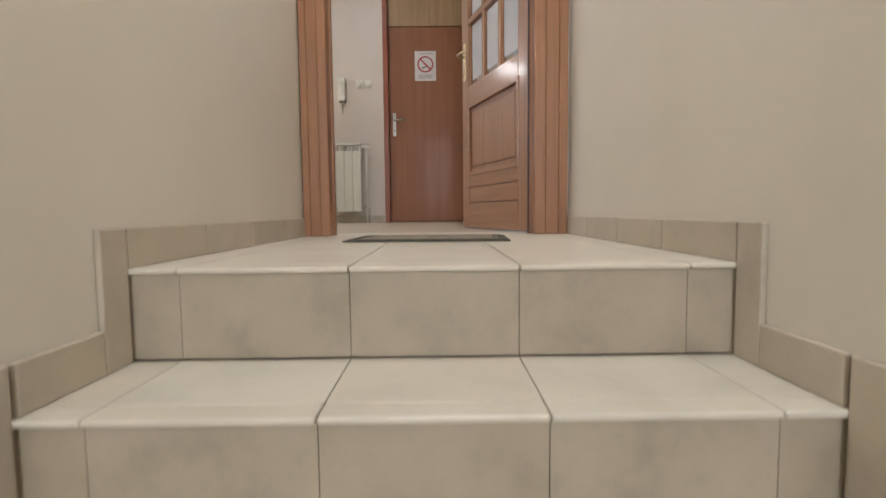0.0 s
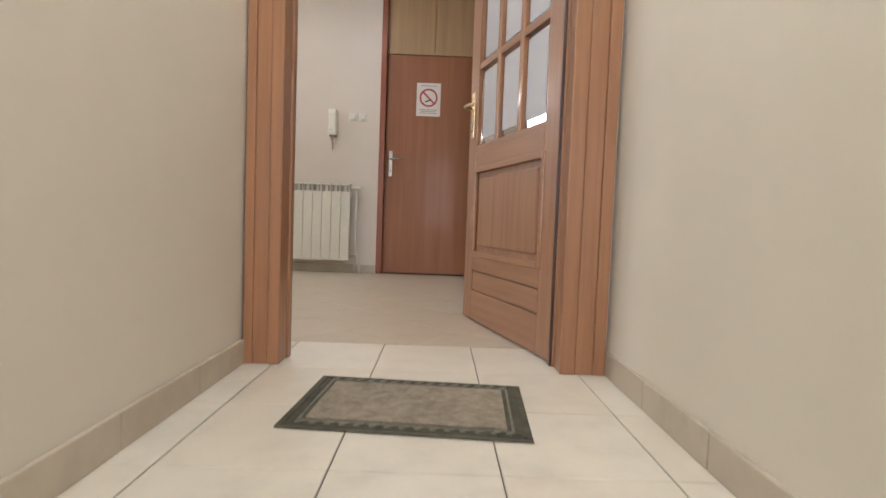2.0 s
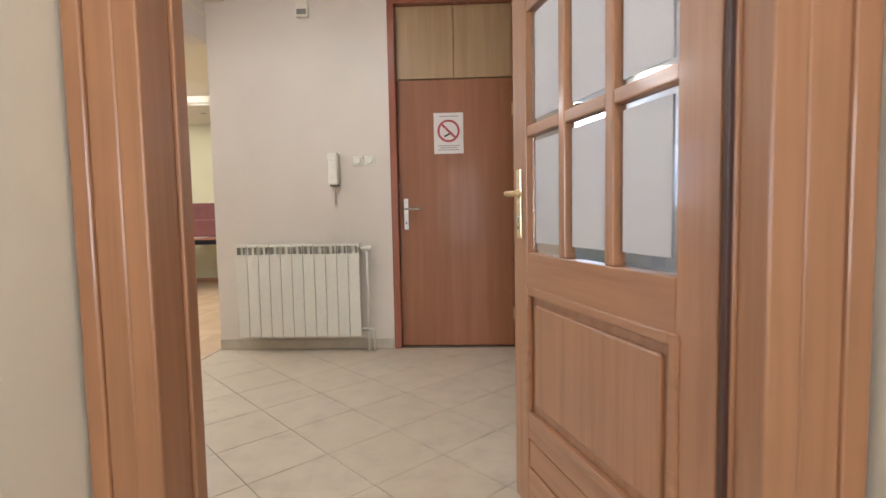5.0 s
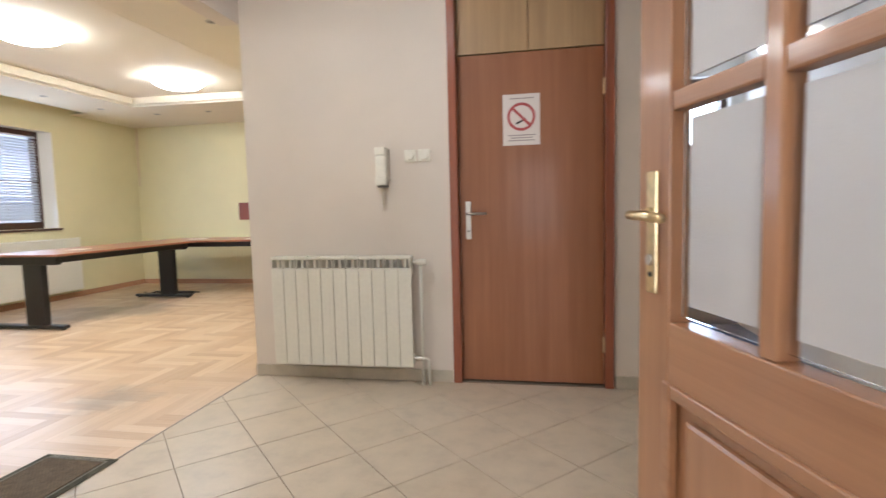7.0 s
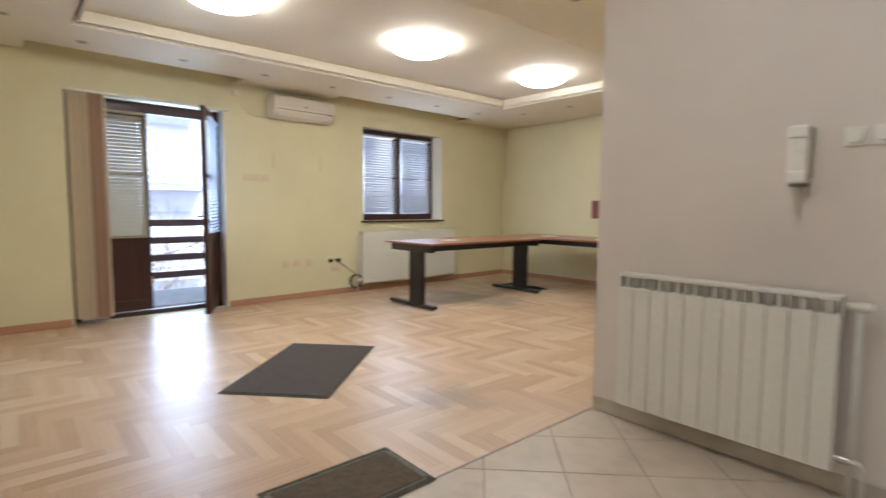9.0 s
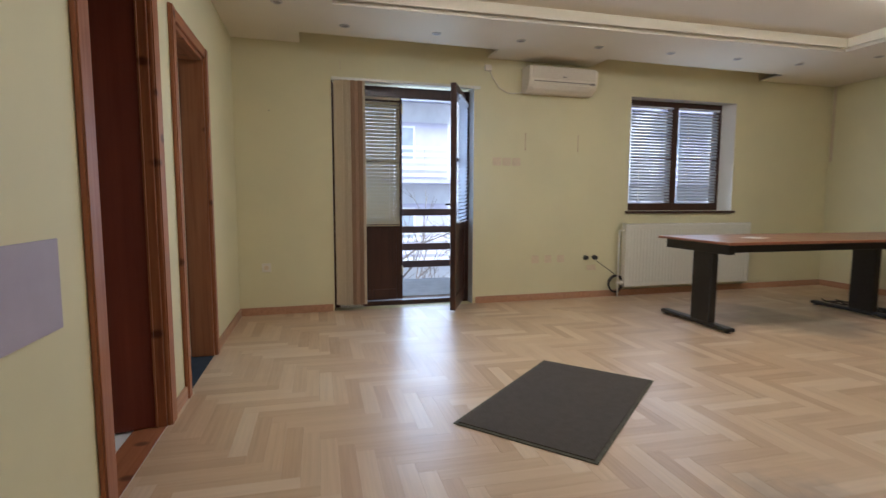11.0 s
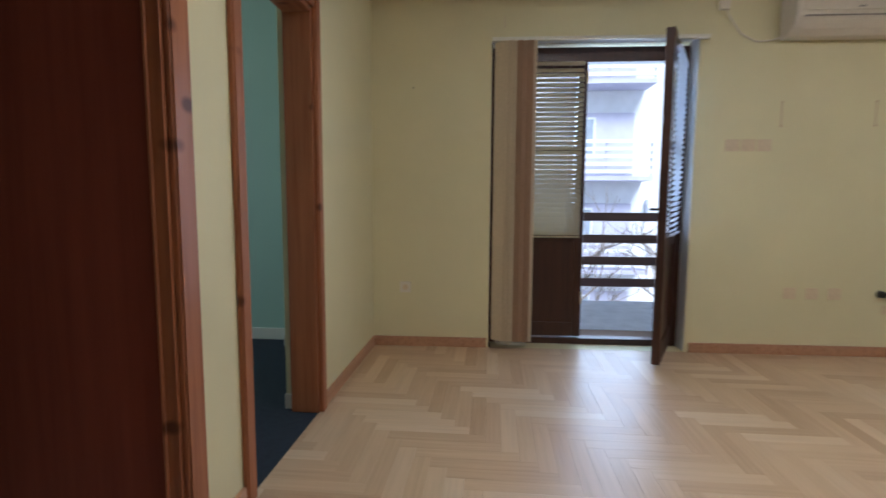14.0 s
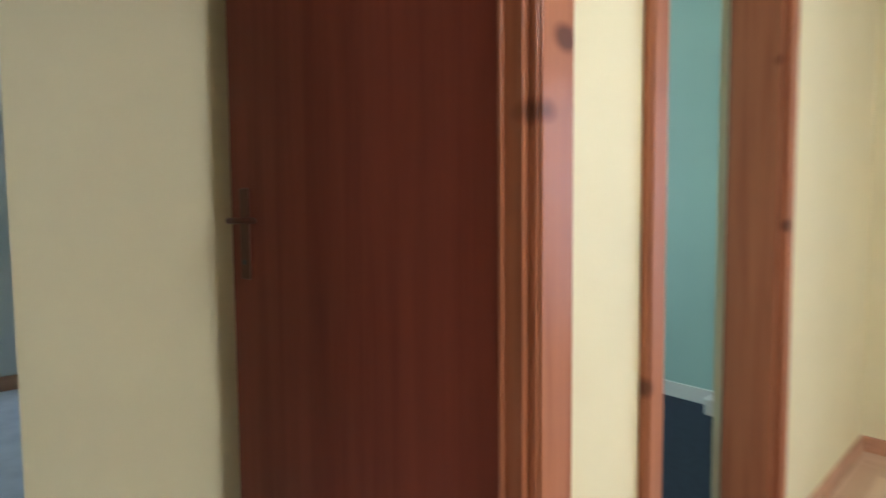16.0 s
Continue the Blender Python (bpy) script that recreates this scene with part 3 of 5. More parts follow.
def entrance_door():
    """A panelled leaf, local x from the hinge to the free edge, y its thickness."""
    w, h, t = 0.90, 2.11, 0.042
    ang = math.atan2(3.574 - 2.714, 0.675 - 0.938)
    d = thing("door_entrance", "orange-brown panelled timber door with frosted panes, standing open", "door", Matrix.Translation((0.938, 2.714, 0.008)) @ Matrix.Rotation(ang, 4, "Z"))
    y0, y1 = -t / 2, t / 2
    st = 0.105
    z_mid0, z_mid1, z_top = 0.735, 0.855, h - 0.10
    part("stile", cube(0, st, y0, y1, 0, h, 0.003), M_DOORWOOD, d)
    part("stile", cube(w - st, w, y0, y1, 0, h, 0.003), M_DOORWOOD, d)
    part("rail", cube(st, w - st, y0, y1, 0, 0.145, 0.003), M_DOORWOOD_H, d)
    part("rail", cube(st, w - st, y0, y1, 0.245, 0.325, 0.003), M_DOORWOOD_H, d)
    part("rail", cube(st, w - st, y0, y1, z_mid0, z_mid1, 0.003), M_DOORWOOD_H, d)
    part("rail", cube(st, w - st, y0, y1, z_top, h, 0.003), M_DOORWOOD_H, d)
    for a, b in ((0.145, 0.245), (0.325, z_mid0)):
        p = bmesh.new()
        box(p, st - 0.005, w - st + 0.005, -0.008, 0.008, a - 0.005, b + 0.005)
        if b > 0.5:
            box(p, st + 0.045, w - st - 0.045, -0.017, 0.017, a + 0.04, b - 0.04, 0.008)
        else:
            box(p, st + 0.006, w - st - 0.006, -0.018, 0.018, a + 0.006, b - 0.006, 0.003)
        part("panel", p, M_DOORWOOD if b > 0.5 else M_DOORWOOD_H, d)
        if b < 0.5:
            continue
        m = bmesh.new()
        for q0, q1 in ((y0 - 0.006, y0 + 0.012), (y1 - 0.012, y1 + 0.006)):
            box(m, st - 0.012, st + 0.014, q0, q1, a - 0.012, b + 0.012, 0.004)
            box(m, w - st - 0.014, w - st + 0.012, q0, q1, a - 0.012, b + 0.012, 0.004)
            box(m, st + 0.014, w - st - 0.014, q0, q1, a - 0.012, a + 0.014, 0.004)
            box(m, st + 0.014, w - st - 0.014, q0, q1, b - 0.014, b + 0.012, 0.004)
        part("moulding", m, M_DOORWOOD_H, d)
    cols, rows = 3, 3
    gw, gh = (w - 2 * st) / cols, (z_top - z_mid1) / rows
    for i in range(1, cols):
        part("glazing_bar", cube(st + i * gw - 0.017, st + i * gw + 0.017, y0 + 0.002, y1 - 0.002, z_mid1, z_top, 0.004), M_DOORWOOD, d)
    for j in range(1, rows):
        for i in range(cols):
            part("glazing_bar", cube(st + i * gw + (0.017 if i else 0), st + (i + 1) * gw - (0.017 if i < cols - 1 else 0), y0 + 0.003, y1 - 0.003, z_mid1 + j * gh - 0.017, z_mid1 + j * gh + 0.017, 0.004), M_DOORWOOD_H, d)
    for i in range(cols):
        for j in range(rows):
            a, b = st + i * gw + 0.012, st + (i + 1) * gw - 0.012
            c, e = z_mid1 + j * gh + 0.012, z_mid1 + (j + 1) * gh - 0.012
            g = part("pane", cube(a, b, -0.003, 0.003, c, e), M_PANE, d, "clear bevelled rim of glass")
            g.visible_shadow = False
            part("frosting", cube(a + 0.022, b - 0.022, -0.0042, 0.0042, c + 0.022, e - 0.022), M_FROST, g, "frosted glass field")
    for s in (-1, 1):
        pl = part("handle_plate", cube(w - 0.072, w - 0.038, s * (t / 2), s * (t / 2 + 0.007), 0.90, 1.125, 0.0032), M_BRASS, d, "worn brass plate")
        lev = tube([(w - 0.055, s * t / 2, 1.045), (w - 0.055, s * (t / 2 + 0.045), 1.045), (w - 0.07, s * (t / 2 + 0.055), 1.046), (w - 0.12, s * (t / 2 + 0.056), 1.045), (w - 0.165, s * (t / 2 + 0.05), 1.041)], 0.0085)
        part("lever", lev, M_BRASS, pl, "brass lever")
        part("rose", rod(bmesh.new(), (w - 0.055, s * (t / 2 + 0.005), 1.045), (w - 0.055, s * (t / 2 + 0.014), 1.045), 0.016, 0.013, 18), M_BRASS, pl, "round brass rose")
        part("lock_cylinder", rod(bmesh.new(), (w - 0.055, s * (t / 2 + 0.005), 0.962), (w - 0.055, s * (t / 2 + 0.012), 0.962), 0.011, 0.010, 16), M_STEEL, pl, "steel lock cylinder")
        part("key_hole", rod(bmesh.new(), (w - 0.055, s * (t / 2 + 0.004), 0.935), (w - 0.055, s * (t / 2 + 0.009), 0.935), 0.005), M_BLACK, pl)
    part("lock_face", cube(w, w + 0.002, -0.01, 0.01, 0.88, 1.12), M_BRASS, d, "brass lock face")
    for z in (0.25, 1.0, 1.8):
        part("hinge", rod(bmesh.new(), (-0.004, y0 - 0.002, z - 0.05), (-0.004, y0 - 0.002, z + 0.05), 0.006), M_FRAMERED, d, "dark lacquered hinge")
    return d


entrance_door()

# ---- hall door with cupboards above ----
hf = thing("door_frame_hall", "glossy reddish-brown hall door frame", "door frame", kind="structure")
part("casing_board", cube(-0.052, 0.0, 5.525, 5.604, 0, 2.50, 0.006), M_FRAMERED, hf)
part("casing_board", cube(0.845, 0.897, 5.525, 5.604, 0, 2.50, 0.006), M_FRAMERED, hf)
part("casing_head", cube(-0.052, 0.897, 5.525, 5.604, 2.50, 2.56, 0.006), M_FRAMERED, hf)
hd = thing("door_hall", "closed plain brown veneered door with a no-smoking notice", "door", Matrix.Translation((0, 5.584, 0)))
part("leaf", cube(0.002, 0.843, 0.0, 0.04, 0.008, 1.975, 0.003), M_VENEER, hd)
pl = part("handle_plate", cube(0.035, 0.068, -0.008, 0.0, 0.885, 1.115, 0.003), M_STEEL, hd, "satin steel plate")
part("lever", tube([(0.052, -0.008, 1.04), (0.052, -0.045, 1.04), (0.065, -0.053, 1.04), (0.165, -0.05, 1.04)], 0.008), M_STEEL, pl, "steel lever")
part("key_hole", rod(bmesh.new(), (0.052, -0.006, 0.935), (0.052, -0.011, 0.935), 0.006), M_BLACK, pl)
for z in (0.25, 1.75):
    part("hinge", rod(bmesh.new(), (0.843, -0.004, z - 0.045), (0.843, -0.004, z + 0.045), 0.006), M_BRASS, hd)
cb = thing("overhead_cupboard", "light brown veneered cupboard doors above the hall door", "cupboard", Matrix.Translation((0, 5.581, 1.982)))
for a, b in ((0.003, 0.4185), (0.4255, 0.842)):
    part("cupboard_door", cube(a, b, 0, 0.02, 0, 0.515, 0.002), M_CUPBOARD, cb)
part("carcass", cube(0.0, 0.845, 0.0205, 0.3, 0, 0.515), M_CUPBOARD, cb)
structure("wall_behind_hall_door", cube(-0.3, 1.2, 5.9, 6.0, -0.1, 2.8), M_HALL, "plain wall closing the room behind the hall door", "wall")


def notice():
    s = thing("no_smoking_notice", "white paper no-smoking notice with red circle taped on the door", "notice", Matrix.Translation((0.268, 5.5825, 1.438)))
    w, h = 0.216, 0.296
    part("sheet", cube(0, w, -0.0012, 0, 0, h), M_PAPER, s)
    c = Vector((w / 2, 0, 0.165))
    ring = bmesh.new()
    n = 40
    vs = [[ring.verts.new((c.x + r * math.cos(k * math.tau / n), y, c.z + r * math.sin(k * math.tau / n))) for k in range(n)] for r, y in ((0.066, -0.002), (0.082, -0.002))]
    for k in range(n):
        ring.faces.new((vs[0][k], vs[0][(k + 1) % n], vs[1][(k + 1) % n], vs[1][k]))
    part("red_circle", ring, M_REDINK, s)
    bar = cube(-0.07, 0.07, -0.0027, -0.0018, -0.008, 0.008)
    bmesh.ops.transform(bar, matrix=Matrix.Translation(c) @ Matrix.Rotation(radians(45), 4, "Y"), verts=bar.verts)
    part("red_bar", bar, M_REDINK, s)
    cig = cube(-0.035, 0.03, -0.0022, -0.0014, -0.006, 0.006)
    bmesh.ops.transform(cig, matrix=Matrix.Translation(c + Vector((0, 0, -0.025))) @ Matrix.Rotation(radians(-25), 4, "Y"), verts=cig.verts)
    part("cigarette", cig, M_INK, s)
    for z, a, b in ((0.268, 0.04, 0.18), (0.055, 0.03, 0.19), (0.040, 0.045, 0.175), (0.025, 0.03, 0.185)):
        part("text_line", cube(a, b, -0.002, -0.0012, z, z + 0.006), M_GREYINK, s)


notice()

# ---- hall things ----


def column_radiator(x0, x1, y0, y1, z0, z1, sections):
    """An aluminium radiator of narrow sections with open slots at the top."""
    r = thing("hall_radiator", "white aluminium sectional radiator on the hall wall", "radiator", Matrix.Translation((x0, y0, z0)))
    w, dep, h = (x1 - x0) / sections, y1 - y0, z1 - z0
    for k in range(sections):
        bm = bmesh.new()
        a, b = k * w + 0.0009, (k + 1) * w - 0.0009
        box(bm, a, b, 0, 0.014, 0.0, h - 0.075, 0.005)
        box(bm, a, b, 0.0, dep, h - 0.022, h, 0.006)
        box(bm, a + w / 2 - 0.008, b - w / 2 + 0.008, 0.0145, dep - 0.002, 0.0, h - 0.022)
        box(bm, a, b, 0.02, dep, h - 0.12, h - 0.075, 0.006)
        box(bm, a, b, 0.02, dep, 0.02, 0.07, 0.006)
        for q in (a + 0.004, b - 0.008):
            box(bm, q, q + 0.004, 0.004, dep - 0.004, h - 0.08, h - 0.02)
        part("section", bm, M_ENAMEL, r)
    part("valve", tube([((x1 - x0), dep * 0.5, h - 0.04), ((x1 - x0) + 0.05, dep * 0.5, h - 0.04)], 0.014), M_ENAMEL, r)
    part("valve_knob", rod(bmesh.new(), ((x1 - x0) + 0.03, dep * 0.5, h - 0.04), ((x1 - x0) + 0.085, dep * 0.5, h - 0.04), 0.019), M_ENAMEL, r)
    part("pipe", tube([((x1 - x0) + 0.05, dep * 0.5, h - 0.06), ((x1 - x0) + 0.05, dep * 0.5, -z0 + 0.002)], 0.009), M_ENAMEL, r)
    part("return_pipe", tube([((x1 - x0), dep * 0.5, 0.05), ((x1 - x0) + 0.075, dep * 0.5, 0.05), ((x1 - x0) + 0.088, dep * 0.5, 0.035), ((x1 - x0) + 0.09, dep * 0.5, -z0 + 0.002)], 0.009), M_ENAMEL, r)
    part("lockshield", rod(bmesh.new(), ((x1 - x0) + 0.004, dep * 0.5, 0.05), ((x1 - x0) + 0.05, dep * 0.5, 0.05), 0.015), M_STEEL, r)
    for x in (0.15, 0.75):
        part("bracket", cube(x, x + 0.02, dep - 0.002, dep + 0.042, h - 0.12, h - 0.09), M_ENAMEL, r)
    return r


column_radiator(-1.19, -0.28, 5.435, 5.505, 0.115, 0.80, 11)

ic = thing("intercom_handset", "cream wall intercom with handset and coiled cord", "intercom", Matrix.Translation((-0.466, 5.545, 1.225)))
part("base", cube(-0.042, 0.042, -0.022, 0, 0.02, 0.225, 0.006), M_PLASTIC, ic)
hs = bmesh.new()
box(hs, -0.036, 0.036, -0.058, -0.024, 0.0, 0.23, 0.014)
box(hs, -0.036, 0.036, -0.066, -0.03, 0.0, 0.05, 0.008)
box(hs, -0.036, 0.036, -0.066, -0.03, 0.18, 0.23, 0.008)
part("handset", hs, M_SWITCH, ic)
part("mouthpiece", cube(-0.026, 0.036, -0.05, -0.012, -0.012, 0.002, 0.004), M_GREYPLASTIC, ic)
part("cord", tube([(0.0 + 0.007 * math.cos(k * 1.3), -0.03 + 0.007 * math.sin(k * 1.3), -0.01 - 0.0022 * k) for k in range(54)], 0.0028, 6), M_PLASTIC, ic)


def switch(name, label, m, dial=True, material=None, group=""):
    s = thing(name, label, "switch", m, group)
    part("plate", cube(-0.037, 0.037, -0.010, 0, -0.037, 0.037, 0.004), material or M_SWITCH, s)
    if dial:
        part("dial", rod(bmesh.new(), (0, -0.009, 0), (0, -0.022, 0), 0.026, 0.023, 20), material or M_SWITCH, s)
    else:
        part("rocker", cube(-0.028, 0.028, -0.015, -0.009, -0.03, 0.03, 0.003), material or M_PLASTIC, s)
    return s


for x in (-0.292, -0.205):
    switch("light_switch", "round cream light switch on the hall wall", Matrix.Translation((x, 5.545, 1.40)), True, group="hall switches")
switch("light_switch", "round cream light switch by the passage corner", Matrix.Translation((1.14, 5.545, 1.42)), True, group="hall switches")
db = thing("doorbell_chime", "small cream chime box high on the wall", "chime", Matrix.Translation((-0.66, 5.545, 2.43)))
part("case", cube(-0.045, 0.045, -0.04, 0, 0.0, 0.15, 0.006), M_PLASTIC, db)
part("grille", cube(-0.034, 0.034, -0.043, -0.0405, 0.012, 0.05), M_GREYPLASTIC, db)
pw = thing("passage_window", "high washroom window with pale blue daylight", "window", Matrix.Translation((1.33, 7.4, 1.54)), kind="structure")
for a in ((0, 0.05, 0, 0.61), (0.72, 0.77, 0, 0.61), (0.05, 0.72, 0, 0.05), (0.05, 0.72, 0.56, 0.61)):
    part("window_frame", cube(a[0], a[1], -0.03, 0.03, a[2], a[3], 0.003), M_DARKWOOD, pw)
structure("baseboard_washroom", cube(1.272, 2.198, 7.285, 7.299, 0.0, 0.22, 0.003), M_NAVYTILE, "dark blue tiled skirting", "skirting")
gp = part("pane", cube(0.05, 0.72, -0.004, 0.004, 0.05, 0.56), M_PANE, pw)
gp.visible_shadow = False


def door_mat(name, label, cx, cy, w, h, ang, border, pile, bw):
    m = thing(name, label, "doormat", Matrix.Translation((cx, cy, 0.0)) @ Matrix.Rotation(radians(ang), 4, "Z"))
    bm = bmesh.new()
    box(bm, -w / 2, w / 2, -h / 2, h / 2, 0.001, 0.006, 0.002)
    if bw > 0.03:
        for k in range(1, 4):
            o = bw * k / 4.2
            for x0, x1, y0, y1 in ((-w / 2 + o, w / 2 - o, -h / 2 + o, -h / 2 + o + 0.006), (-w / 2 + o, w / 2 - o, h / 2 - o - 0.006, h / 2 - o), (-w / 2 + o, -w / 2 + o + 0.006, -h / 2 + o, h / 2 - o), (w / 2 - o - 0.006, w / 2 - o, -h / 2 + o, h / 2 - o)):
                part("border_rib", cube(x0, x1, y0, y1, 0.005, 0.0085), M_MATRIB if k == 3 else border, m)
        for k in range(15):
            for s in (-1, 1):
                q = cube(-0.012, 0.012, -0.005, 0.005, 0.0, 0.004, 0.001)
                bmesh.ops.transform(q, matrix=Matrix.Translation((-w / 2 + 0.05 + k * (w - 0.1) / 14, s * (h / 2 - bw * 0.55), 0.006)) @ Matrix.Rotation(radians(35), 4, "Z"), verts=q.verts)
                part("border_knot", q, M_MATRIB, m)
    part("border", bm, border, m)
    part("mat_field", cube(-w / 2 + bw, w / 2 - bw, -h / 2 + bw, h / 2 - bw, 0.004, 0.011, 0.003), pile, m)
    return m


door_mat("doormat", "grey-brown doormat with ribbed black rubber border on the landing", 0.464, 2.258, 0.587, 0.383, -3.9, M_MATBORDER, M_MATPILE, 0.055)
door_mat("woven_doormat", "dark brown woven doormat with black border on the parquet", -1.555, 4.077, 0.37, 0.605, 0, M_MATBORDER, M_MATDARK, 0.04)
door_mat("floor_mat", "plain grey-brown floor mat with thin dark hem on the parquet", -3.088, 4.646, 1.135, 0.685, -47, M_MATBORDER, M_MAT3, 0.018)

# ---- ceiling lamps ----


def dome_lamp(x, y, z, lit=M_LAMP, label="round opal glass ceiling lamp, lit"):
    c = thing("ceiling_lamp", label, "ceiling lamp", Matrix.Translation((x, y, z)), "dome ceiling lamps")
    part("base", lathe([(0.0, 0.0), (0.238, 0.0), (0.24, -0.012), (0.236, -0.02), (0.0, -0.02)]), M_ENAMEL, c)
    part("shade", lathe([(0.262, -0.021), (0.265, -0.03), (0.256, -0.048), (0.222, -0.077), (0.16, -0.10), (0.085, -0.112), (0.0, -0.116)]), lit, c, "glowing opal shade")
    return c


for y, x in ((4.28, -3.48), (5.93, -3.44), (7.56, -3.38)):
    dome_lamp(x, y, Z_TRAY)
# No lamp is known in the hall; this dome is added as fill.
dome_lamp(-0.6, 4.2, 2.62, M_FILL_HALL)
dome_lamp(0.47, 1.35, 2.8, M_LAMP_STAIR)


def downlight(x, y, k):
    d = thing("downlight", "small chrome recessed downlight, unlit", "downlight", Matrix.Translation((x, y, Z_SOFFIT)), "border downlights")
    part("ring", lathe([(0.026, 0.004), (0.028, -0.006), (0.040, -0.005), (0.042, 0.0)], 20), M_STEEL, d)
    part("lens", lathe([(0.0, -0.002), (0.026, -0.002)], 16), M_GREYPLASTIC, d)


pts = [(-5.03, 3.635 + 0.765 * k) for k in range(7)] + [(-4.64, 3.14), (-3.84, 3.14), (-3.05, 3.14)] + [(-4.62, 8.72), (-3.87, 8.76), (-3.12, 8.79)] + [(-1.83, 5.92), (-1.83, 6.70), (-1.83, 5.14)]
for k, (x, y) in enumerate(pts):
    downlight(x, y, k)

# ---- south doorways ----


def pine_frame(name, x0, x1, top, label, wout):
    """Lining and casing on both faces; x0 and x1 are the clear opening."""
    c = thing(name, label, "door frame", kind="structure")
    for a, b in ((x0 - wout, x0), (x1, x1 + wout)):
        part("casing_board", cube(a, b, Y_SOUTH + 0.001, Y_SOUTH + 0.018, 0, top + wout, 0.004), M_PINE, c)
        part("casing_bead", cube(a + 0.004, b - 0.004, Y_SOUTH + 0.0185, Y_SOUTH + 0.024, 0, top + wout - 0.004, 0.002), M_PINE, c)
        part("casing_board", cube(a, b, 2.545, 2.559, 0, top + wout, 0.004), M_PINE, c)
    part("casing_head", cube(x0, x1, Y_SOUTH + 0.001, Y_SOUTH + 0.018, top, top + wout, 0.004), M_PINE_H, c)
    for a, b in ((x0 - 0.012, x0 + 0.012), (x1 - 0.012, x1 + 0.012)):
        part("jamb_lining", cube(a, b, 2.556, Y_SOUTH + 0.0005, 0, top, 0.002), M_PINE, c)
    part("head_lining", cube(x0 + 0.0125, x1 - 0.0125, 2.556, Y_SOUTH + 0.0005, top - 0.02, top + 0.004, 0.002), M_PINE_H, c)
    return c


pine_frame("door_frame_green_room", -4.36, -3.637, 1.968, "reddish pine door frame with dark knots", 0.062)
fr3 = pine_frame("door_frame_passage", -3.247, -2.585, 1.968, "reddish pine door frame with dark knots", 0.085)
part("stop_bead", cube(-3.235, -3.225, 2.648, 2.656, 0, 1.945, 0.002), M_PINE, fr3)
part("threshold", cube(-3.234, -2.598, 2.557, 2.689, 0.0, 0.005, 0.001), M_PINE_H, fr3)
od = thing("door_passage", "dark reddish-brown flush door, opened into the side passage", "door", Matrix.Translation((-3.234, 2.645, 0.008)) @ Matrix.Rotation(radians(-75), 4, "Z"))
part("leaf", cube(0.0, 0.72, -0.04, 0.0, 0.0, 1.94, 0.002), M_MAHOG, od)
pl3 = part("handle_plate", cube(0.645, 0.68, 0.0, 0.006, 0.92, 1.13, 0.003), M_BRONZE, od, "dull bronze plate")
part("lever", tube([(0.663, 0.006, 1.055), (0.663, 0.045, 1.055), (0.65, 0.052, 1.055), (0.56, 0.05, 1.055)], 0.007), M_BRONZE, pl3, "dark lever")
part("key_hole", rod(bmesh.new(), (0.663, 0.004, 0.96), (0.663, 0.009, 0.96), 0.006), M_BLACK, pl3)

# ---- green room clutter ----
gb = thing("cable_box", "white cable box lying by the green wall", "cable box", Matrix.Translation((-5.53, 2.14, -0.004)))
part("case", cube(-0.07, 0.07, -0.1, 0.1, 0, 0.09, 0.006), M_PLASTIC, gb)
part("cable", tube([(0.0, 0.1, 0.05), (0.03, 0.16, 0.11), (0.02, 0.2, 0.05), (0.06, 0.28, 0.01)], 0.006), M_PLASTIC, gb)

cdl = thing("lilac_notice", "pale lilac card panel fixed to the wall", "notice", Matrix.Translation((-2.33, Y_SOUTH, 0.70)))
part("card", cube(0.0, 0.62, 0.0, 0.006, 0, 0.25, 0.001), M_LILAC, cdl)

# ---- west wall: balcony door ----


def west_thing(name, label, category, u, d, z, group="", kind=""):
    return thing(name, label, category, WEST @ Matrix.Translation((d, u, z)), group, kind)


def slat_blind(parent, y0, y1, z0, z1, x, material, tilt=35, pitch=0.034):
    """A hanging blind of curved slats, with head rail, foot rail and cords."""
    bl = part("blind", cube(x - 0.012, x + 0.012, y0, y1, z1 - 0.025, z1, 0.002), material, parent, "horizontal slat blind")
    s = bmesh.new()
    ca, sa = math.cos(radians(tilt)), math.sin(radians(tilt))
    rows = []
    for k in range(5):
        q = (k - 2) * 0.010
        u, v = q, 0.004 * (1 - (q / 0.020) ** 2)
        rows.append([s.verts.new((u * ca + v * sa, yy, -u * sa + v * ca)) for yy in (y0 + 0.004, y1 - 0.004)])
    for p, q in zip(rows, rows[1:]):
        f = s.faces.new((p[0], p[1], q[1], q[0]))
        f.smooth = True
    bmesh.ops.solidify(s, geom=list(s.faces), thickness=0.0006)
    me = as_mesh("slat", s, material)
    host = bl if parent.parent is None else parent
    for k in range(int((z1 - 0.045 - z0) / pitch)):
        ob = new("slat", me)
        ob.parent = host
        ob.location = (x, 0, z0 + 0.035 + k * pitch)
    part("foot_rail", cube(x - 0.009, x + 0.009, y0 + 0.003, y1 - 0.003, z0, z0 + 0.012, 0.002), material, host)
    for f in (0.2, 0.8):
        yy = y0 + (y1 - y0) * f
        part("cord", cube(x + 0.02, x + 0.0225, yy - 0.0012, yy + 0.0012, z0, z1 - 0.025), M_SWITCH, host)
    return bl


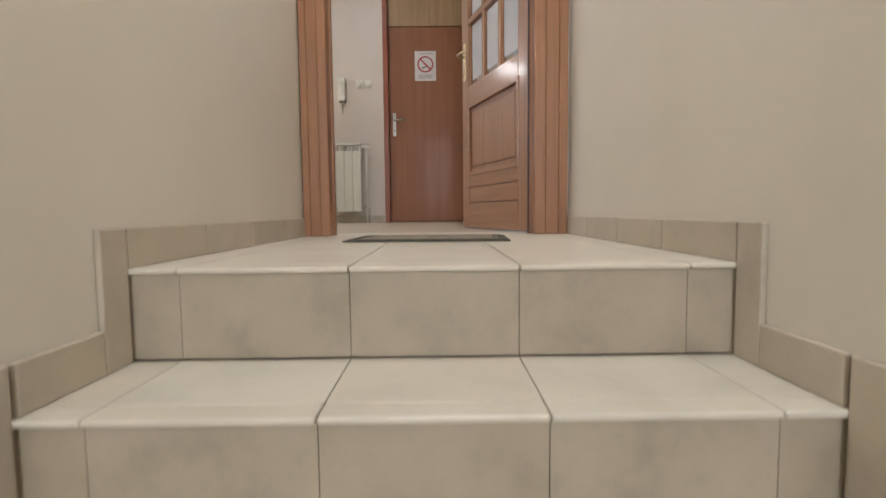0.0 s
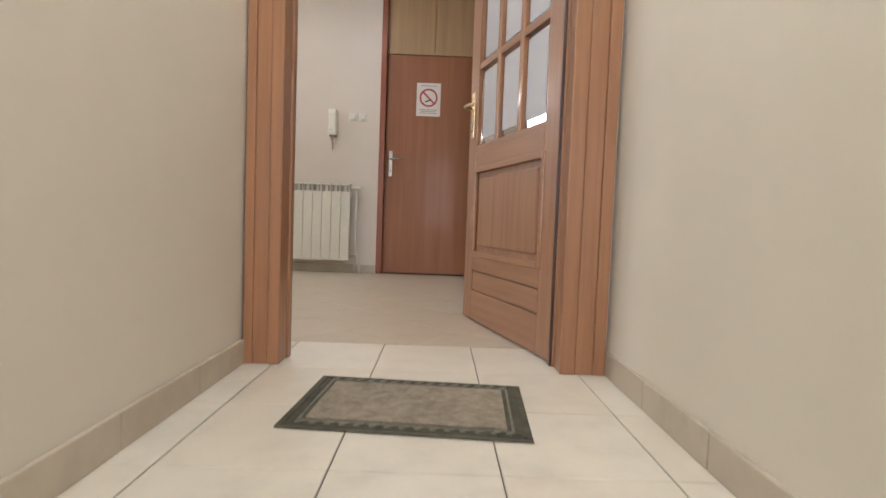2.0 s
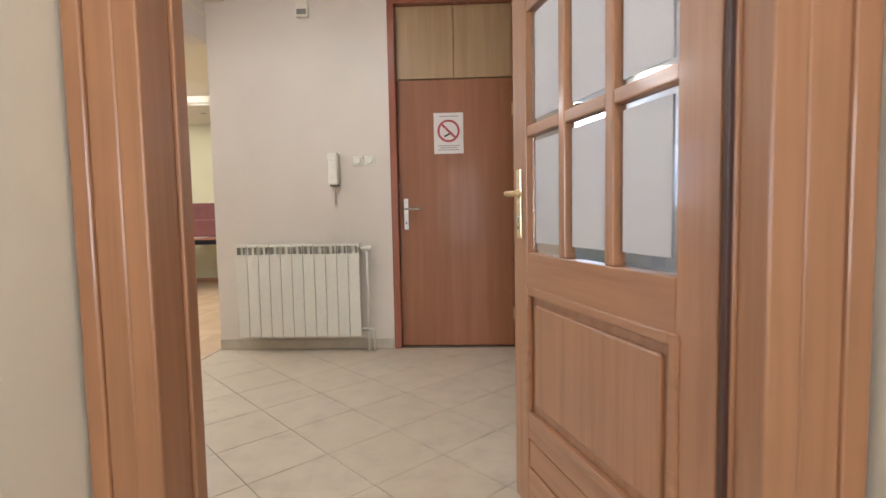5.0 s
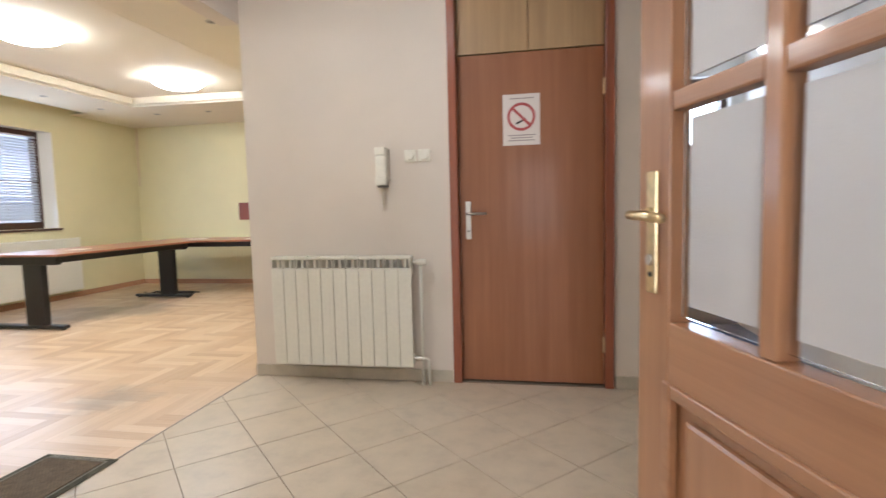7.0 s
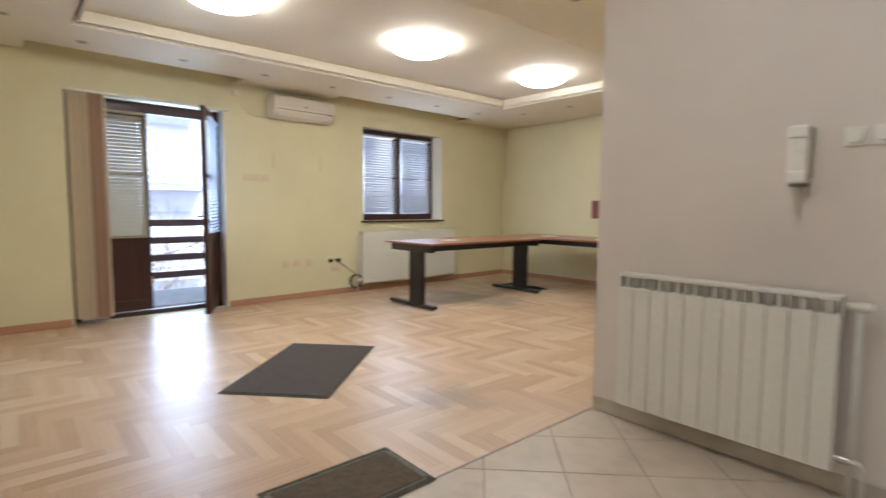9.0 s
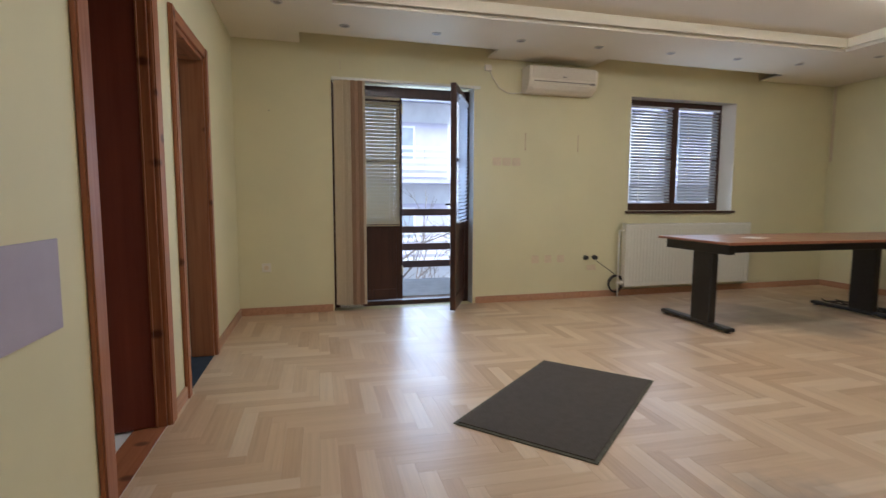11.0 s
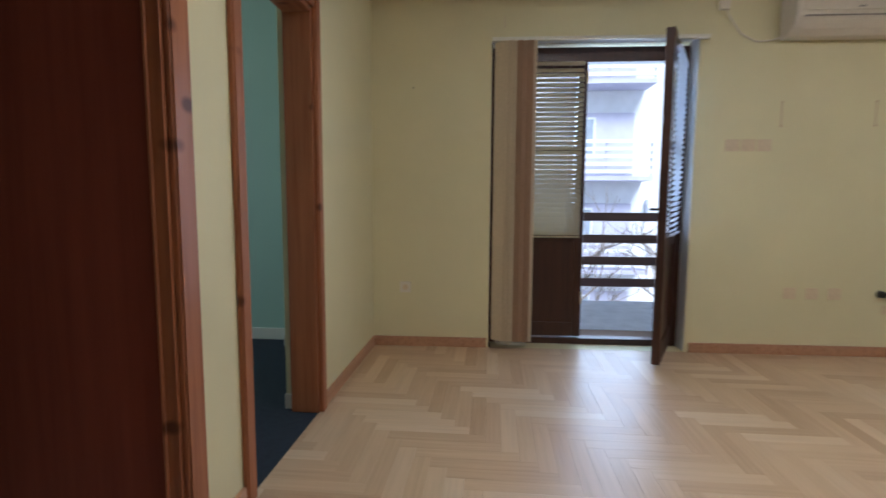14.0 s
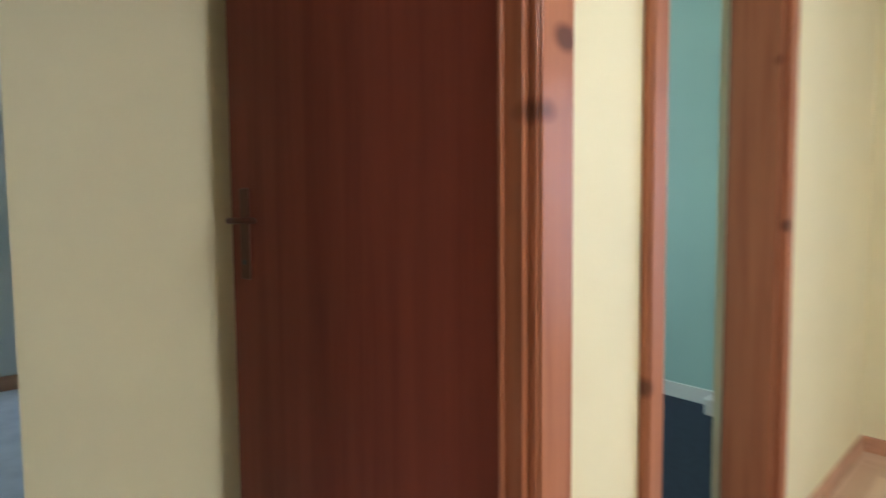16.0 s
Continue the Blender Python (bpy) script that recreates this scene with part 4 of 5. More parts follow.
bd = west_thing("door_balcony", "dark brown timber balcony door with one leaf standing open", "balcony door", 0, 0, 0)
F0, F1 = -0.22, -0.14
part("frame_post", cube(F0, F1, BAL[0] + 0.002, BAL[0] + 0.055, 0, 2.155, 0.004), M_DARKWOOD, bd)
part("frame_post", cube(F0, F1, BAL[1] - 0.055, BAL[1] - 0.002, 0, 2.155, 0.004), M_DARKWOOD, bd)
part("frame_head", cube(F0, F1, BAL[0] + 0.055, BAL[1] - 0.055, 2.052, 2.155, 0.004), M_DARKWOOD, bd)
part("threshold", cube(F0, F1 + 0.01, BAL[0] + 0.055, BAL[1] - 0.055, 0, 0.045, 0.004), M_DARKWOOD, bd)


def balcony_leaf(w, m, z0=0.055, z1=2.05):
    """A leaf with a solid lower panel, two panes and a blind; local y from the hinge, x its thickness."""
    leaf = part("leaf_frame", cube(-0.025, 0.025, 0, 0.06, z0, z1, 0.004), M_DARKWOOD, bd)
    leaf.matrix_local = m
    part("stile", cube(-0.025, 0.025, w - 0.06, w, z0, z1, 0.004), M_DARKWOOD, leaf)
    for a, b in ((z0, 0.16), (0.77, 0.84), (1.42, 1.45), (z1 - 0.07, z1)):
        part("rail", cube(-0.025, 0.025, 0.06, w - 0.06, a, b, 0.004), M_DARKWOOD, leaf)
    part("lower_panel", cube(-0.012, 0.014, 0.055, w - 0.055, 0.15, 0.78, 0.003), M_DARKWOOD, leaf)
    for a, b in ((0.835, 1.422), (1.448, z1 - 0.065)):
        g = part("pane", cube(-0.012, -0.006, 0.055, w - 0.055, a, b), M_PANE, leaf)
        g.visible_shadow = False
    if z0 < 0.05:
        part("handle", tube([(0.025, w - 0.03, 1.02), (0.07, w - 0.03, 1.02), (0.075, w - 0.045, 1.02), (0.075, w - 0.13, 1.015)], 0.008), M_BLACK, leaf, "dark lever handle")
    for z in (0.35, 1.95):
        part("hinge", rod(bmesh.new(), (0.03, w - 0.004 if z0 > 0.05 else 0.004, z - 0.045), (0.03, w - 0.004 if z0 > 0.05 else 0.004, z + 0.045), 0.008), M_BRASS, leaf, "brass hinge")
    return leaf


balcony_leaf(0.635, Matrix.Translation((-0.175, BAL[0] + 0.055, 0)))
slat_blind(bd, BAL[0] + 0.13, BAL[0] + 0.055 + 0.635 - 0.03, 0.80, 2.05, -0.122, M_BLIND, 55)
HX, HY = -0.165, BAL[1] - 0.058
FX, FY = 0.42, 1.86
ang_open = math.atan2(-(FX - HX), FY - HY)
open_leaf = balcony_leaf(0.635, Matrix.Translation((HX, HY, 0.0)) @ Matrix.Rotation(ang_open, 4, "Z"), 0.03, 2.11)
slat_blind(open_leaf, 0.07, 0.565, 0.85, 2.02, -0.050, M_BLINDWHITE, 48)

cu = west_thing("vertical_blind", "bunched beige fabric vertical blind hanging from a white track", "blind", BAL[0] + 0.03, 0.03, 0.0)
part("track", cube(-0.02, 0.02, -0.03, BAL[1] - BAL[0] + 0.02, 2.15, 2.175, 0.003), M_ENAMEL, cu)
for k in range(13):
    y = 0.03 + k * 0.0165
    sl = cube(-0.05, 0.05, -0.0008, 0.0008, 0.06, 2.15)
    bmesh.ops.transform(sl, matrix=Matrix.Translation((0.0, y, 0)) @ Matrix.Rotation(radians(52 + 16 * math.sin(k * 1.7)), 4, "Z"), verts=sl.verts)
    part("fabric_slat", sl, M_CURTAIN2 if 6 <= k < 12 else M_CURTAIN, cu)
    part("weight", cube(-0.045, 0.045, y - 0.002, y + 0.002, 0.042, 0.059), M_ENAMEL, cu)
part("bottom_chain", tube([(0.03, 0.02 + 0.016 * k, 0.047 - 0.012 * (k % 2)) for k in range(15)], 0.0025, 5), M_ENAMEL, cu)

# ---- west wall: window ----
wd = west_thing("window_office", "dark brown timber window with white slat blinds", "window", 0, 0, 0, kind="structure")
part("frame_post", cube(F0, F1, SASH[0] + 0.002, SASH[0] + 0.06, WIN[2], WIN[3] - 0.002, 0.004), M_DARKWOOD, wd)
part("frame_post", cube(F0, F1, SASH[1] - 0.06, SASH[1] - 0.002, WIN[2], WIN[3] - 0.002, 0.004), M_DARKWOOD, wd)
part("frame_head", cube(F0, F1, SASH[0] + 0.06, SASH[1] - 0.06, WIN[3] - 0.065, WIN[3] - 0.002, 0.004), M_DARKWOOD, wd)
part("frame_foot", cube(F0, F1, SASH[0] + 0.06, SASH[1] - 0.06, WIN[2], WIN[2] + 0.085, 0.004), M_DARKWOOD, wd)
mid = (SASH[0] + SASH[1]) / 2
part("mullion", cube(F0, F1 + 0.006, mid - 0.045, mid + 0.045, WIN[2] + 0.085, WIN[3] - 0.065, 0.004), M_DARKWOOD, wd)
for a, b in ((SASH[0] + 0.06, mid - 0.045), (mid + 0.045, SASH[1] - 0.06)):
    part("glazing_bar", cube(-0.104, -0.098, a, b, 1.534, 1.546, 0.002), M_DARKWOOD, wd)
    g = part("pane", cube(-0.185, -0.179, a, b, WIN[2] + 0.085, WIN[3] - 0.065), M_PANE, wd)
    g.visible_shadow = False
    slat_blind(wd, a + 0.004, b - 0.004, WIN[2] + 0.09, WIN[3] - 0.066, -0.122, M_BLINDWHITE, 46)
part("window_sill", cube(-0.14, 0.03, WIN[0] - 0.03, WIN[1] + 0.03, WIN[2] - 0.028, WIN[2] - 0.001, 0.004), M_DARKWOOD, wd, "dark brown sill board")
for y0, y1, k in ((WIN[0] + 0.0005, SASH[0], 1), (WIN[1] - 0.0005, SASH[1], -1)):
    plan = [(-0.22, y0), (-0.001, y0), (-0.001, y0 + k * 0.002), (-0.142, y1), (-0.22, y1)]
    part("reveal", prism(plan[::-k], WIN[2], WIN[3] - 0.001), M_REVEAL, wd)
part("reveal", cube(-0.14, -0.001, WIN[0] + 0.002, WIN[1] - 0.002, WIN[3] - 0.0015, WIN[3] - 0.0005), M_REVEAL, wd)
part("frame_lining", cube(-0.139, -0.002, BAL[0] + 0.002, BAL[0] + 0.012, 0, 2.15, 0.002), M_DARKWOOD, bd)
rv = west_thing("trim_balcony", "white plastered reveal round the balcony door", "reveal", 0, 0, 0, kind="structure")
for y0, y1 in ((BAL[0] + 0.0005, BAL[0] + 0.0015), (BAL[1] - 0.0015, BAL[1] - 0.0005)):
    part("reveal", cube(-0.14, -0.001, y0, y1, 0.0, BAL[3] - 0.001), M_REVEAL, rv)
part("reveal", cube(-0.14, -0.001, BAL[0] + 0.002, BAL[1] - 0.002, BAL[3] - 0.0015, BAL[3] - 0.0005), M_REVEAL, rv)

# ---- west wall: radiator, air conditioner, sockets ----
ra = west_thing("panel_radiator", "long white panel radiator under the window", "radiator", 3.92, 0.03, 0.115)
RW, RH = 1.69, 0.705
fp = part("front_panel", cube(0.075, 0.088, 0, RW, 0, RH - 0.03, 0.004), M_ENAMEL, ra)
rib = as_mesh("rib", cube(0.0882, 0.0935, 0.0, 0.018, 0.05, RH - 0.07, 0.002), M_ENAMEL)
for k in range(int(RW / 0.042)):
    rb = new("rib", rib)
    rb.parent = fp
    rb.location.y = 0.02 + k * 0.042
part("back_panel", cube(0.02, 0.032, 0, RW, 0, RH - 0.03, 0.004), M_ENAMEL, ra)
gr = bmesh.new()
box(gr, 0.018, 0.092, 0, RW, RH - 0.03, RH - 0.022)
for k in range(42):
    box(gr, 0.03, 0.08, 0.015 + k * 0.039, 0.03 + k * 0.039, RH - 0.0219, RH - 0.012)
part("top_grille", gr, M_ENAMEL, ra)
for a in (0.0, RW - 0.004):
    part("side_cover", cube(0.018, 0.092, a - 0.002, a + 0.006, 0.0, RH - 0.008, 0.002), M_ENAMEL, ra)
part("valve", rod(bmesh.new(), (0.055, -0.075, 0.045), (0.055, 0.0, 0.045), 0.016), M_ENAMEL, ra)
part("pipe", tube([(0.055, -0.06, 0.60), (0.055, -0.06, -0.113)], 0.009), M_ENAMEL, ra)
part("upper_pipe", tube([(0.055, 0.0, 0.62), (0.055, -0.05, 0.62), (0.055, -0.06, 0.60)], 0.009), M_ENAMEL, ra)
for y in (0.3, 1.4):
    part("bracket", cube(-0.03, 0.022, y, y + 0.03, 0.2, 0.5), M_ENAMEL, ra)


def air_conditioner():
    a = west_thing("air_conditioner", "white wall-mounted split air conditioner above the sockets", "air conditioner", 2.71, 0.0, 2.135)
    w, h, d = 0.755, 0.25, 0.20
    prof = [(0, 0.0), (0.10, 0.0), (0.17, 0.05), (0.195, 0.11), (0.195, h - 0.018), (0.17, h), (0, h)]
    bm = bmesh.new()
    r = [[bm.verts.new((x, y, z)) for x, z in prof] for y in (0, w)]
    for k in range(len(prof)):
        j = (k + 1) % len(prof)
        bm.faces.new((r[0][k], r[0][j], r[1][j], r[1][k]))
    bm.faces.new(r[0][::-1])
    bm.faces.new(r[1])
    bmesh.ops.recalc_face_normals(bm, faces=bm.faces)
    bmesh.ops.bevel(bm, geom=list(bm.edges), offset=0.008, segments=2, affect="EDGES")
    part("body", bm, M_PLASTIC, a)
    part("front_cover", cube(0.196, 0.204, 0.03, w - 0.03, 0.125, 0.243, 0.004), M_ACFRONT, a)
    fl = cube(-0.004, 0.004, 0.05, w - 0.09, -0.03, 0.03, 0.002)
    bmesh.ops.transform(fl, matrix=Matrix.Translation((0.168, 0, 0.052)) @ Matrix.Rotation(radians(38), 4, "Y"), verts=fl.verts)
    part("air_flap", fl, M_PLASTIC, a)
    sl = cube(-0.003, 0.003, 0.05, w - 0.09, -0.004, 0.004)
    bmesh.ops.transform(sl, matrix=Matrix.Translation((0.193, 0, 0.098)), verts=sl.verts)
    part("air_slot", sl, M_GREYPLASTIC, a)
    part("badge", cube(0.2035, 0.206, w * 0.5 - 0.02, w * 0.5 + 0.02, 0.14, 0.15), M_GREYPLASTIC, a)
    part("display", cube(0.19, 0.197, w - 0.085, w - 0.03, 0.085, 0.105), M_GREYPLASTIC, a)
    part("power_cord", tube([(0.03, 0.01, 0.02), (0.02, -0.05, 0.0), (0.015, -0.15, -0.005), (0.012, -0.25, 0.05), (0.012, -0.32, 0.15), (0.012, -0.36, 0.225)], 0.005), M_PLASTIC, a, "cream power cord")
    part("wall_plug", cube(0, 0.03, -0.40, -0.33, 0.20, 0.26, 0.006), M_PLASTIC, a)


air_conditioner()


def wall_socket(u, z, material, label, group="", holes=True):
    s = west_thing("wall_socket", label, "socket", u, 0.0, z, group)
    part("plate", cube(0, 0.009, -0.04, 0.04, -0.04, 0.04, 0.003), material, s)
    part("well", rod(bmesh.new(), (0.0075, 0, 0), (0.0105, 0, 0), 0.021, 0.021, 18), M_PINKPLASTIC if holes else material, s)
    return s


wall_socket(0.208, 0.437, M_PLASTIC, "single cream wall socket")
for u in (2.90, 3.05, 3.20):
    wall_socket(u, 0.437, M_PINKPLASTIC, "beige wall socket in a row of three", "row of sockets")
for u in (2.455, 2.56, 2.665):
    s = west_thing("wall_switch", "beige wall switch in a row of three", "switch", u, 0.0, 1.452, "row of switches")
    part("plate", cube(0, 0.008, -0.046, 0.046, -0.04, 0.04, 0.003), M_PINKPLASTIC, s)
    part("rocker", cube(0.0075, 0.012, -0.03, 0.03, -0.028, 0.028, 0.002), M_PINKPLASTIC, s)
for u in (3.50, 3.61):
    s = west_thing("cable_outlet", "black cable plug in the wall", "plug", u, 0.0, 0.44, "black plugs")
    part("plug_body", rod(bmesh.new(), (0, 0, 0), (0.045, 0, 0), 0.026, 0.02, 14), M_BLACKRUBBER, s)
cc = west_thing("cable_coil", "coil of black cable hanging at the radiator pipe", "cable", 3.85, 0.06, 0.15)
part("coil", tube([(0.012 * math.sin(k * 0.37), (0.085 + 0.01 * math.sin(k * 0.23)) * math.cos(k * math.tau / 22), (0.09 + 0.01 * math.cos(k * 0.31)) * math.sin(k * math.tau / 22)) for k in range(132)], 0.006, 6), M_BLACKRUBBER, cc)
part("lead", tube([(0.0, 0.0, 0.09), (-0.03, -0.1, 0.17), (-0.045, -0.2, 0.24), (-0.045, -0.29, 0.305)], 0.004, 6), M_BLACKRUBBER, cc)
wp_ = west_thing("wall_patch", "loose beige wall outlet cover hanging below the plugs", "cover", 3.58, 0.0, 0.33)
part("cover", cube(0, 0.008, -0.06, 0.05, -0.03, 0.03, 0.004), M_PINKPLASTIC, wp_)
for u, z in ((2.765, 1.66), (3.37, 1.66)):
    h = west_thing("picture_hook", "thin pencil-grey wall hook strip", "hook", u, 0.0, z, "wall hooks")
    part("strip", cube(0, 0.003, -0.002, 0.002, -0.08, 0.08), M_CURTAIN2, h)
    for q in (-0.08, 0.08):
        part("pin", rod(bmesh.new(), (0, 0, q), (0.008, 0, q), 0.006), M_CURTAIN2, h)
h = west_thing("nail", "small nail in the wall", "nail", 0.27, 0.0, 1.85)
part("shaft", rod(bmesh.new(), (0, 0, 0), (0.018, 0, 0), 0.004), M_BLACK, h)
h = west_thing("track_hook", "thin hook above the blind track", "hook", 0.90, 0.0, 2.29)
part("wire", cube(0, 0.004, -0.003, 0.003, -0.04, 0.04), M_CURTAIN, h)
cd = thing("cable_duct", "thin pale cable duct running down the corner", "cable duct", Matrix.Translation((west_x(9.58) + 0.03, Y_NORTH - 0.02, 1.55)))
part("duct", cube(0, 0.02, 0, 0.02, 0, Z_SOFFIT - 1.55, 0.003), M_CURTAIN, cd)

# ---- desk ----


def desk(name, m, length, depth, legs, label):
    """A desk on a black steel frame: column legs on long feet; local x along its length."""
    t = thing(name, label, "desk", m, "joined desks")
    H = 0.735
    part("tabletop", cube(0, length, 0, depth, H - 0.022, H, 0.003), M_TABLETOP, t, "reddish-brown thin tabletop")
    part("edge_band", cube(0.0, length, -0.002, 0.0, H - 0.022, H, 0.0005), M_TABLETOP, t)
    part("beam", cube(0.10, length - 0.10, depth * 0.5 - 0.04, depth * 0.5 + 0.04, H - 0.10, H - 0.023, 0.004), M_BLACK, t)
    part("beam", cube(0.06, length - 0.06, 0.08, 0.14, H - 0.09, H - 0.023, 0.004), M_BLACK, t)
    for x in legs:
        col = bmesh.new()
        box(col, x - 0.035, x + 0.035, depth * 0.5 - 0.20, depth * 0.5 + 0.02, 0.04, H - 0.10, 0.012)
        lg = part("leg_column", col, M_BLACK, t)
        ft = bmesh.new()
        box(ft, x - 0.04, x + 0.04, 0.02, depth - 0.03, 0.012, 0.045, 0.012)
        part("foot", ft, M_BLACK, lg)
        for y in (0.06, depth - 0.07):
            part("glide", rod(bmesh.new(), (x, y, 0.0), (x, y, 0.014), 0.02), M_BLACKRUBBER, lg)
        part("top_bracket", cube(x - 0.03, x + 0.03, 0.06, depth - 0.06, H - 0.105, H - 0.024, 0.004), M_BLACK, lg)
    return t


desk("office_desk", Matrix.Translation((-3.98, 6.50, 0)) @ Matrix.Rotation(radians(90), 4, "Z"), 2.0, 0.86, (0.08, 1.86), "long desk with reddish-brown top on black steel legs")
desk("corner_desk", Matrix.Translation((-4.84, 8.505, 0)), 2.9, 0.80, (2.7,), "second desk joined at the corner, reddish-brown top, black legs")
for x, y, w in ((-4.4, 7.0, 0.16), (-4.3, 8.75, 0.22), (-3.4, 8.7, 0.25)):
    p = thing("paper_sheet", "loose white paper lying on the desk", "paper", Matrix.Translation((x, y, 0.7355)) @ Matrix.Rotation(0.4, 4, "Z"), "papers on the desks")
    part("sheet", cube(0, w, 0, 0.21, 0, 0.003), M_PAPER, p)
fc = thing("floor_cables", "tangle of black cables on the parquet under the desk", "cable", Matrix.Translation((-4.9, 8.68, 0.007)))
for k in range(5):
    part("cable", tube([(0.10 * t + 0.08 * math.sin(k + t * 0.9), 0.10 * math.cos(k * 2 + t * 0.8), 0.003 * (k % 3)) for t in range(8)], 0.007, 6), M_BLACKRUBBER, fc)
for x0, x1, z0, z1, nm in ((-4.02, -3.2, 0.985, 1.245, "red_board"), (-3.63, -3.2, 0.736, 0.983, "red_folder_box")):
    s = thing(nm, "plain dull red panel against the far wall" if nm == "red_board" else "plain dull red box file standing on the desk", "panel" if nm == "red_board" else "box file", Matrix.Translation((x0, Y_NORTH, z0)))
    if nm == "red_board":
        part("panel", cube(0, x1 - x0, -0.02, 0, 0, z1 - z0, 0.003), M_REDBOARD, s)
    else:
        s.location.y = 9.27
        part("case", cube(0, x1 - x0, -0.05, 0.04, 0, z1 - z0, 0.003), M_REDBOARD, s)

# ---- outside ----
bal = west_thing("balcony_floor", "pale tiled balcony slab", "balcony", 0, 0, 0, kind="structure")
part("slab", cube(-1.95, -0.35, -1.5, 4.5, -0.22, -0.03), M_CONCRETE, bal)
rl = west_thing("balcony_railing", "brown horizontal board railing on the balcony", "railing", 0, -1.85, -0.03)
for z in (0.22, 0.455, 0.69, 0.925):
    part("rail_board", cube(-0.012, 0.012, -1.4, 4.4, z - 0.045, z + 0.045, 0.004), M_RAILWOOD, rl)
for y in (-1.3, 0.75, 2.9, 4.3):
    part("post", cube(-0.045, -0.013, y - 0.025, y + 0.025, 0.0, 1.0, 0.003), M_BLACK, rl)
structure("ground", cube(-400, 400, -400, 400, -4.3, -4.0), M_GROUND, "pale gravelled ground reaching the horizon", "ground")


def apartment():
    """A block across the yard: white walls, lilac window recesses, slatted balconies and a tiled roof; local y along the facade."""
    a = thing("apartment_building", "white rendered apartment building with slatted balconies and lilac window recesses", "building", Matrix.Translation((-20.6, 8.0, -4.0)) @ Matrix.Rotation(SLANT, 4, "Z"))
    L, rise = 28.0, 3.17
    part("wall", cube(-10, 0, -L, L, 0, 12.4), M_FACADE, a)
    rf = bmesh.new()
    v = [rf.verts.new(p) for p in ((1.6, -L - 0.6, 12.4), (1.6, L + 0.6, 12.4), (-5, L + 0.6, 15.6), (-5, -L - 0.6, 15.6), (-10.8, -L - 0.6, 12.4), (-10.8, L + 0.6, 12.4))]
    for q in ((0, 1, 2, 3), (3, 2, 5, 4), (0, 3, 4), (1, 5, 2), (0, 4, 5, 1)):
        rf.faces.new([v[i] for i in q])
    roof = part("roof", rf, M_ROOFT, a)
    for y in (-18.0, -8.0, 6.0, 19.0):
        part("chimney", cube(-4.2, -3.5, y, y + 0.7, 14.4, 16.6), M_FACADE, roof)
    for s in range(4):
        z = -0.5 + rise * s
        for k in range(13):
            y = -L + 2.3 + 4.2 * k
            if s:
                b = part("balcony", cube(0.02, 1.15, y - 1.75, y + 1.35, z - 0.14, z), M_FACADE2, a, "thin lilac-grey balcony slab")
                for q in range(5):
                    part("rail_board", cube(1.08, 1.13, y - 1.75, y + 1.35, z + 0.10 + q * 0.25, z + 0.22 + q * 0.25), M_FACADE, b)
                for q in (-1.7, -0.2, 1.28):
                    part("rail_post", cube(1.02, 1.08, y + q, y + q + 0.06, z, z + 1.22), M_FACADE2, b)
            w = part("window", cube(0.001, 0.03, y - 1.55, y + 1.0, z + 0.05, z + 2.25), M_FACADE2, a, "lilac window recess")
            part("window_frame", cube(0.031, 0.07, y - 1.45, y - 0.35, z + 0.75, z + 2.1), M_FACADE, w)
            for q in (-1.38, -0.87):
                part("pane", cube(0.071, 0.08, y + q, y + q + 0.45, z + 0.83, z + 2.02), M_FARGLASS, w)
            if (s + k) % 2:
                part("wall_unit", cube(0.001, 0.3, y + 1.5, y + 2.1, z + 1.9, z + 2.4), M_FACADE, a, "white outdoor cooling unit")
    return a


apartment()


def bare_tree(x, y, h, seed):
    rng = random.Random(seed)
    t = thing("bare_tree", "leafless young tree with thin pale branches", "tree", Matrix.Translation((x, y, -4.0)), "bare yard trees")
    trunk = tube([(0.12 * math.sin(k * 1.1 + seed), 0.10 * math.cos(k * 0.9 + seed), h * 0.62 * k / 6) for k in range(7)], 0.09, 8)
    part("trunk", trunk, M_BARK, t)
    crown = bmesh.new()

    def limb(p, d, ln, r, depth):
        q = p + d * ln
        rod(crown, p, q, r, r * 0.6, 5)
        if depth:
            for _ in range(3):
                e = (d + Vector((rng.uniform(-0.8, 0.8), rng.uniform(-0.8, 0.8), rng.uniform(-0.2, 0.6)))).normalized()
                limb(p.lerp(q, rng.uniform(0.5, 1.0)), e, ln * rng.uniform(0.55, 0.8), r * 0.55, depth - 1)

    for k in range(9):
        base = Vector((0.05, 0.0, h * (0.30 + 0.035 * k)))
        a = k * 2.4 + seed
        limb(base, Vector((math.cos(a), math.sin(a), 0.75)).normalized(), h * 0.22, 0.035, 3)
    part("crown", crown, M_BARK, t, "thin leafless branches")


bare_tree(-14.5, 5.4, 5.6, 1)
bare_tree(-16.0, 8.6, 5.9, 2)
bare_tree(-15.0, 3.4, 5.0, 3)
hg = bmesh.new()
rng = random.Random(5)
for k in range(700):
    x, y = -11.5 + rng.uniform(-0.6, 0.6), rng.uniform(-6, 16)
    s = rng.uniform(0.08, 0.22)
    m = Matrix.Translation((x, y, -4.0 + s * 0.5 + rng.uniform(0, 1.1))) @ Euler((rng.random() * 6, rng.random() * 6, 0)).to_matrix().to_4x4() @ Matrix.Diagonal((s, s * 0.8, s * 0.7, 1))
    bmesh.ops.create_icosphere(hg, subdivisions=1, radius=1.0, matrix=m)
solo("stone_bank", hg, M_GROUND, "bank of pale broken stones in the yard", "stones", kind="stuff")

# ---- daylight in the window openings, and stair fill ----


def day_lamp(name, eye, target, sx, sy, power, color=DAY):
    return lamp(name, "AREA", power, color, look(eye, target), sx=sx, sy=sy)


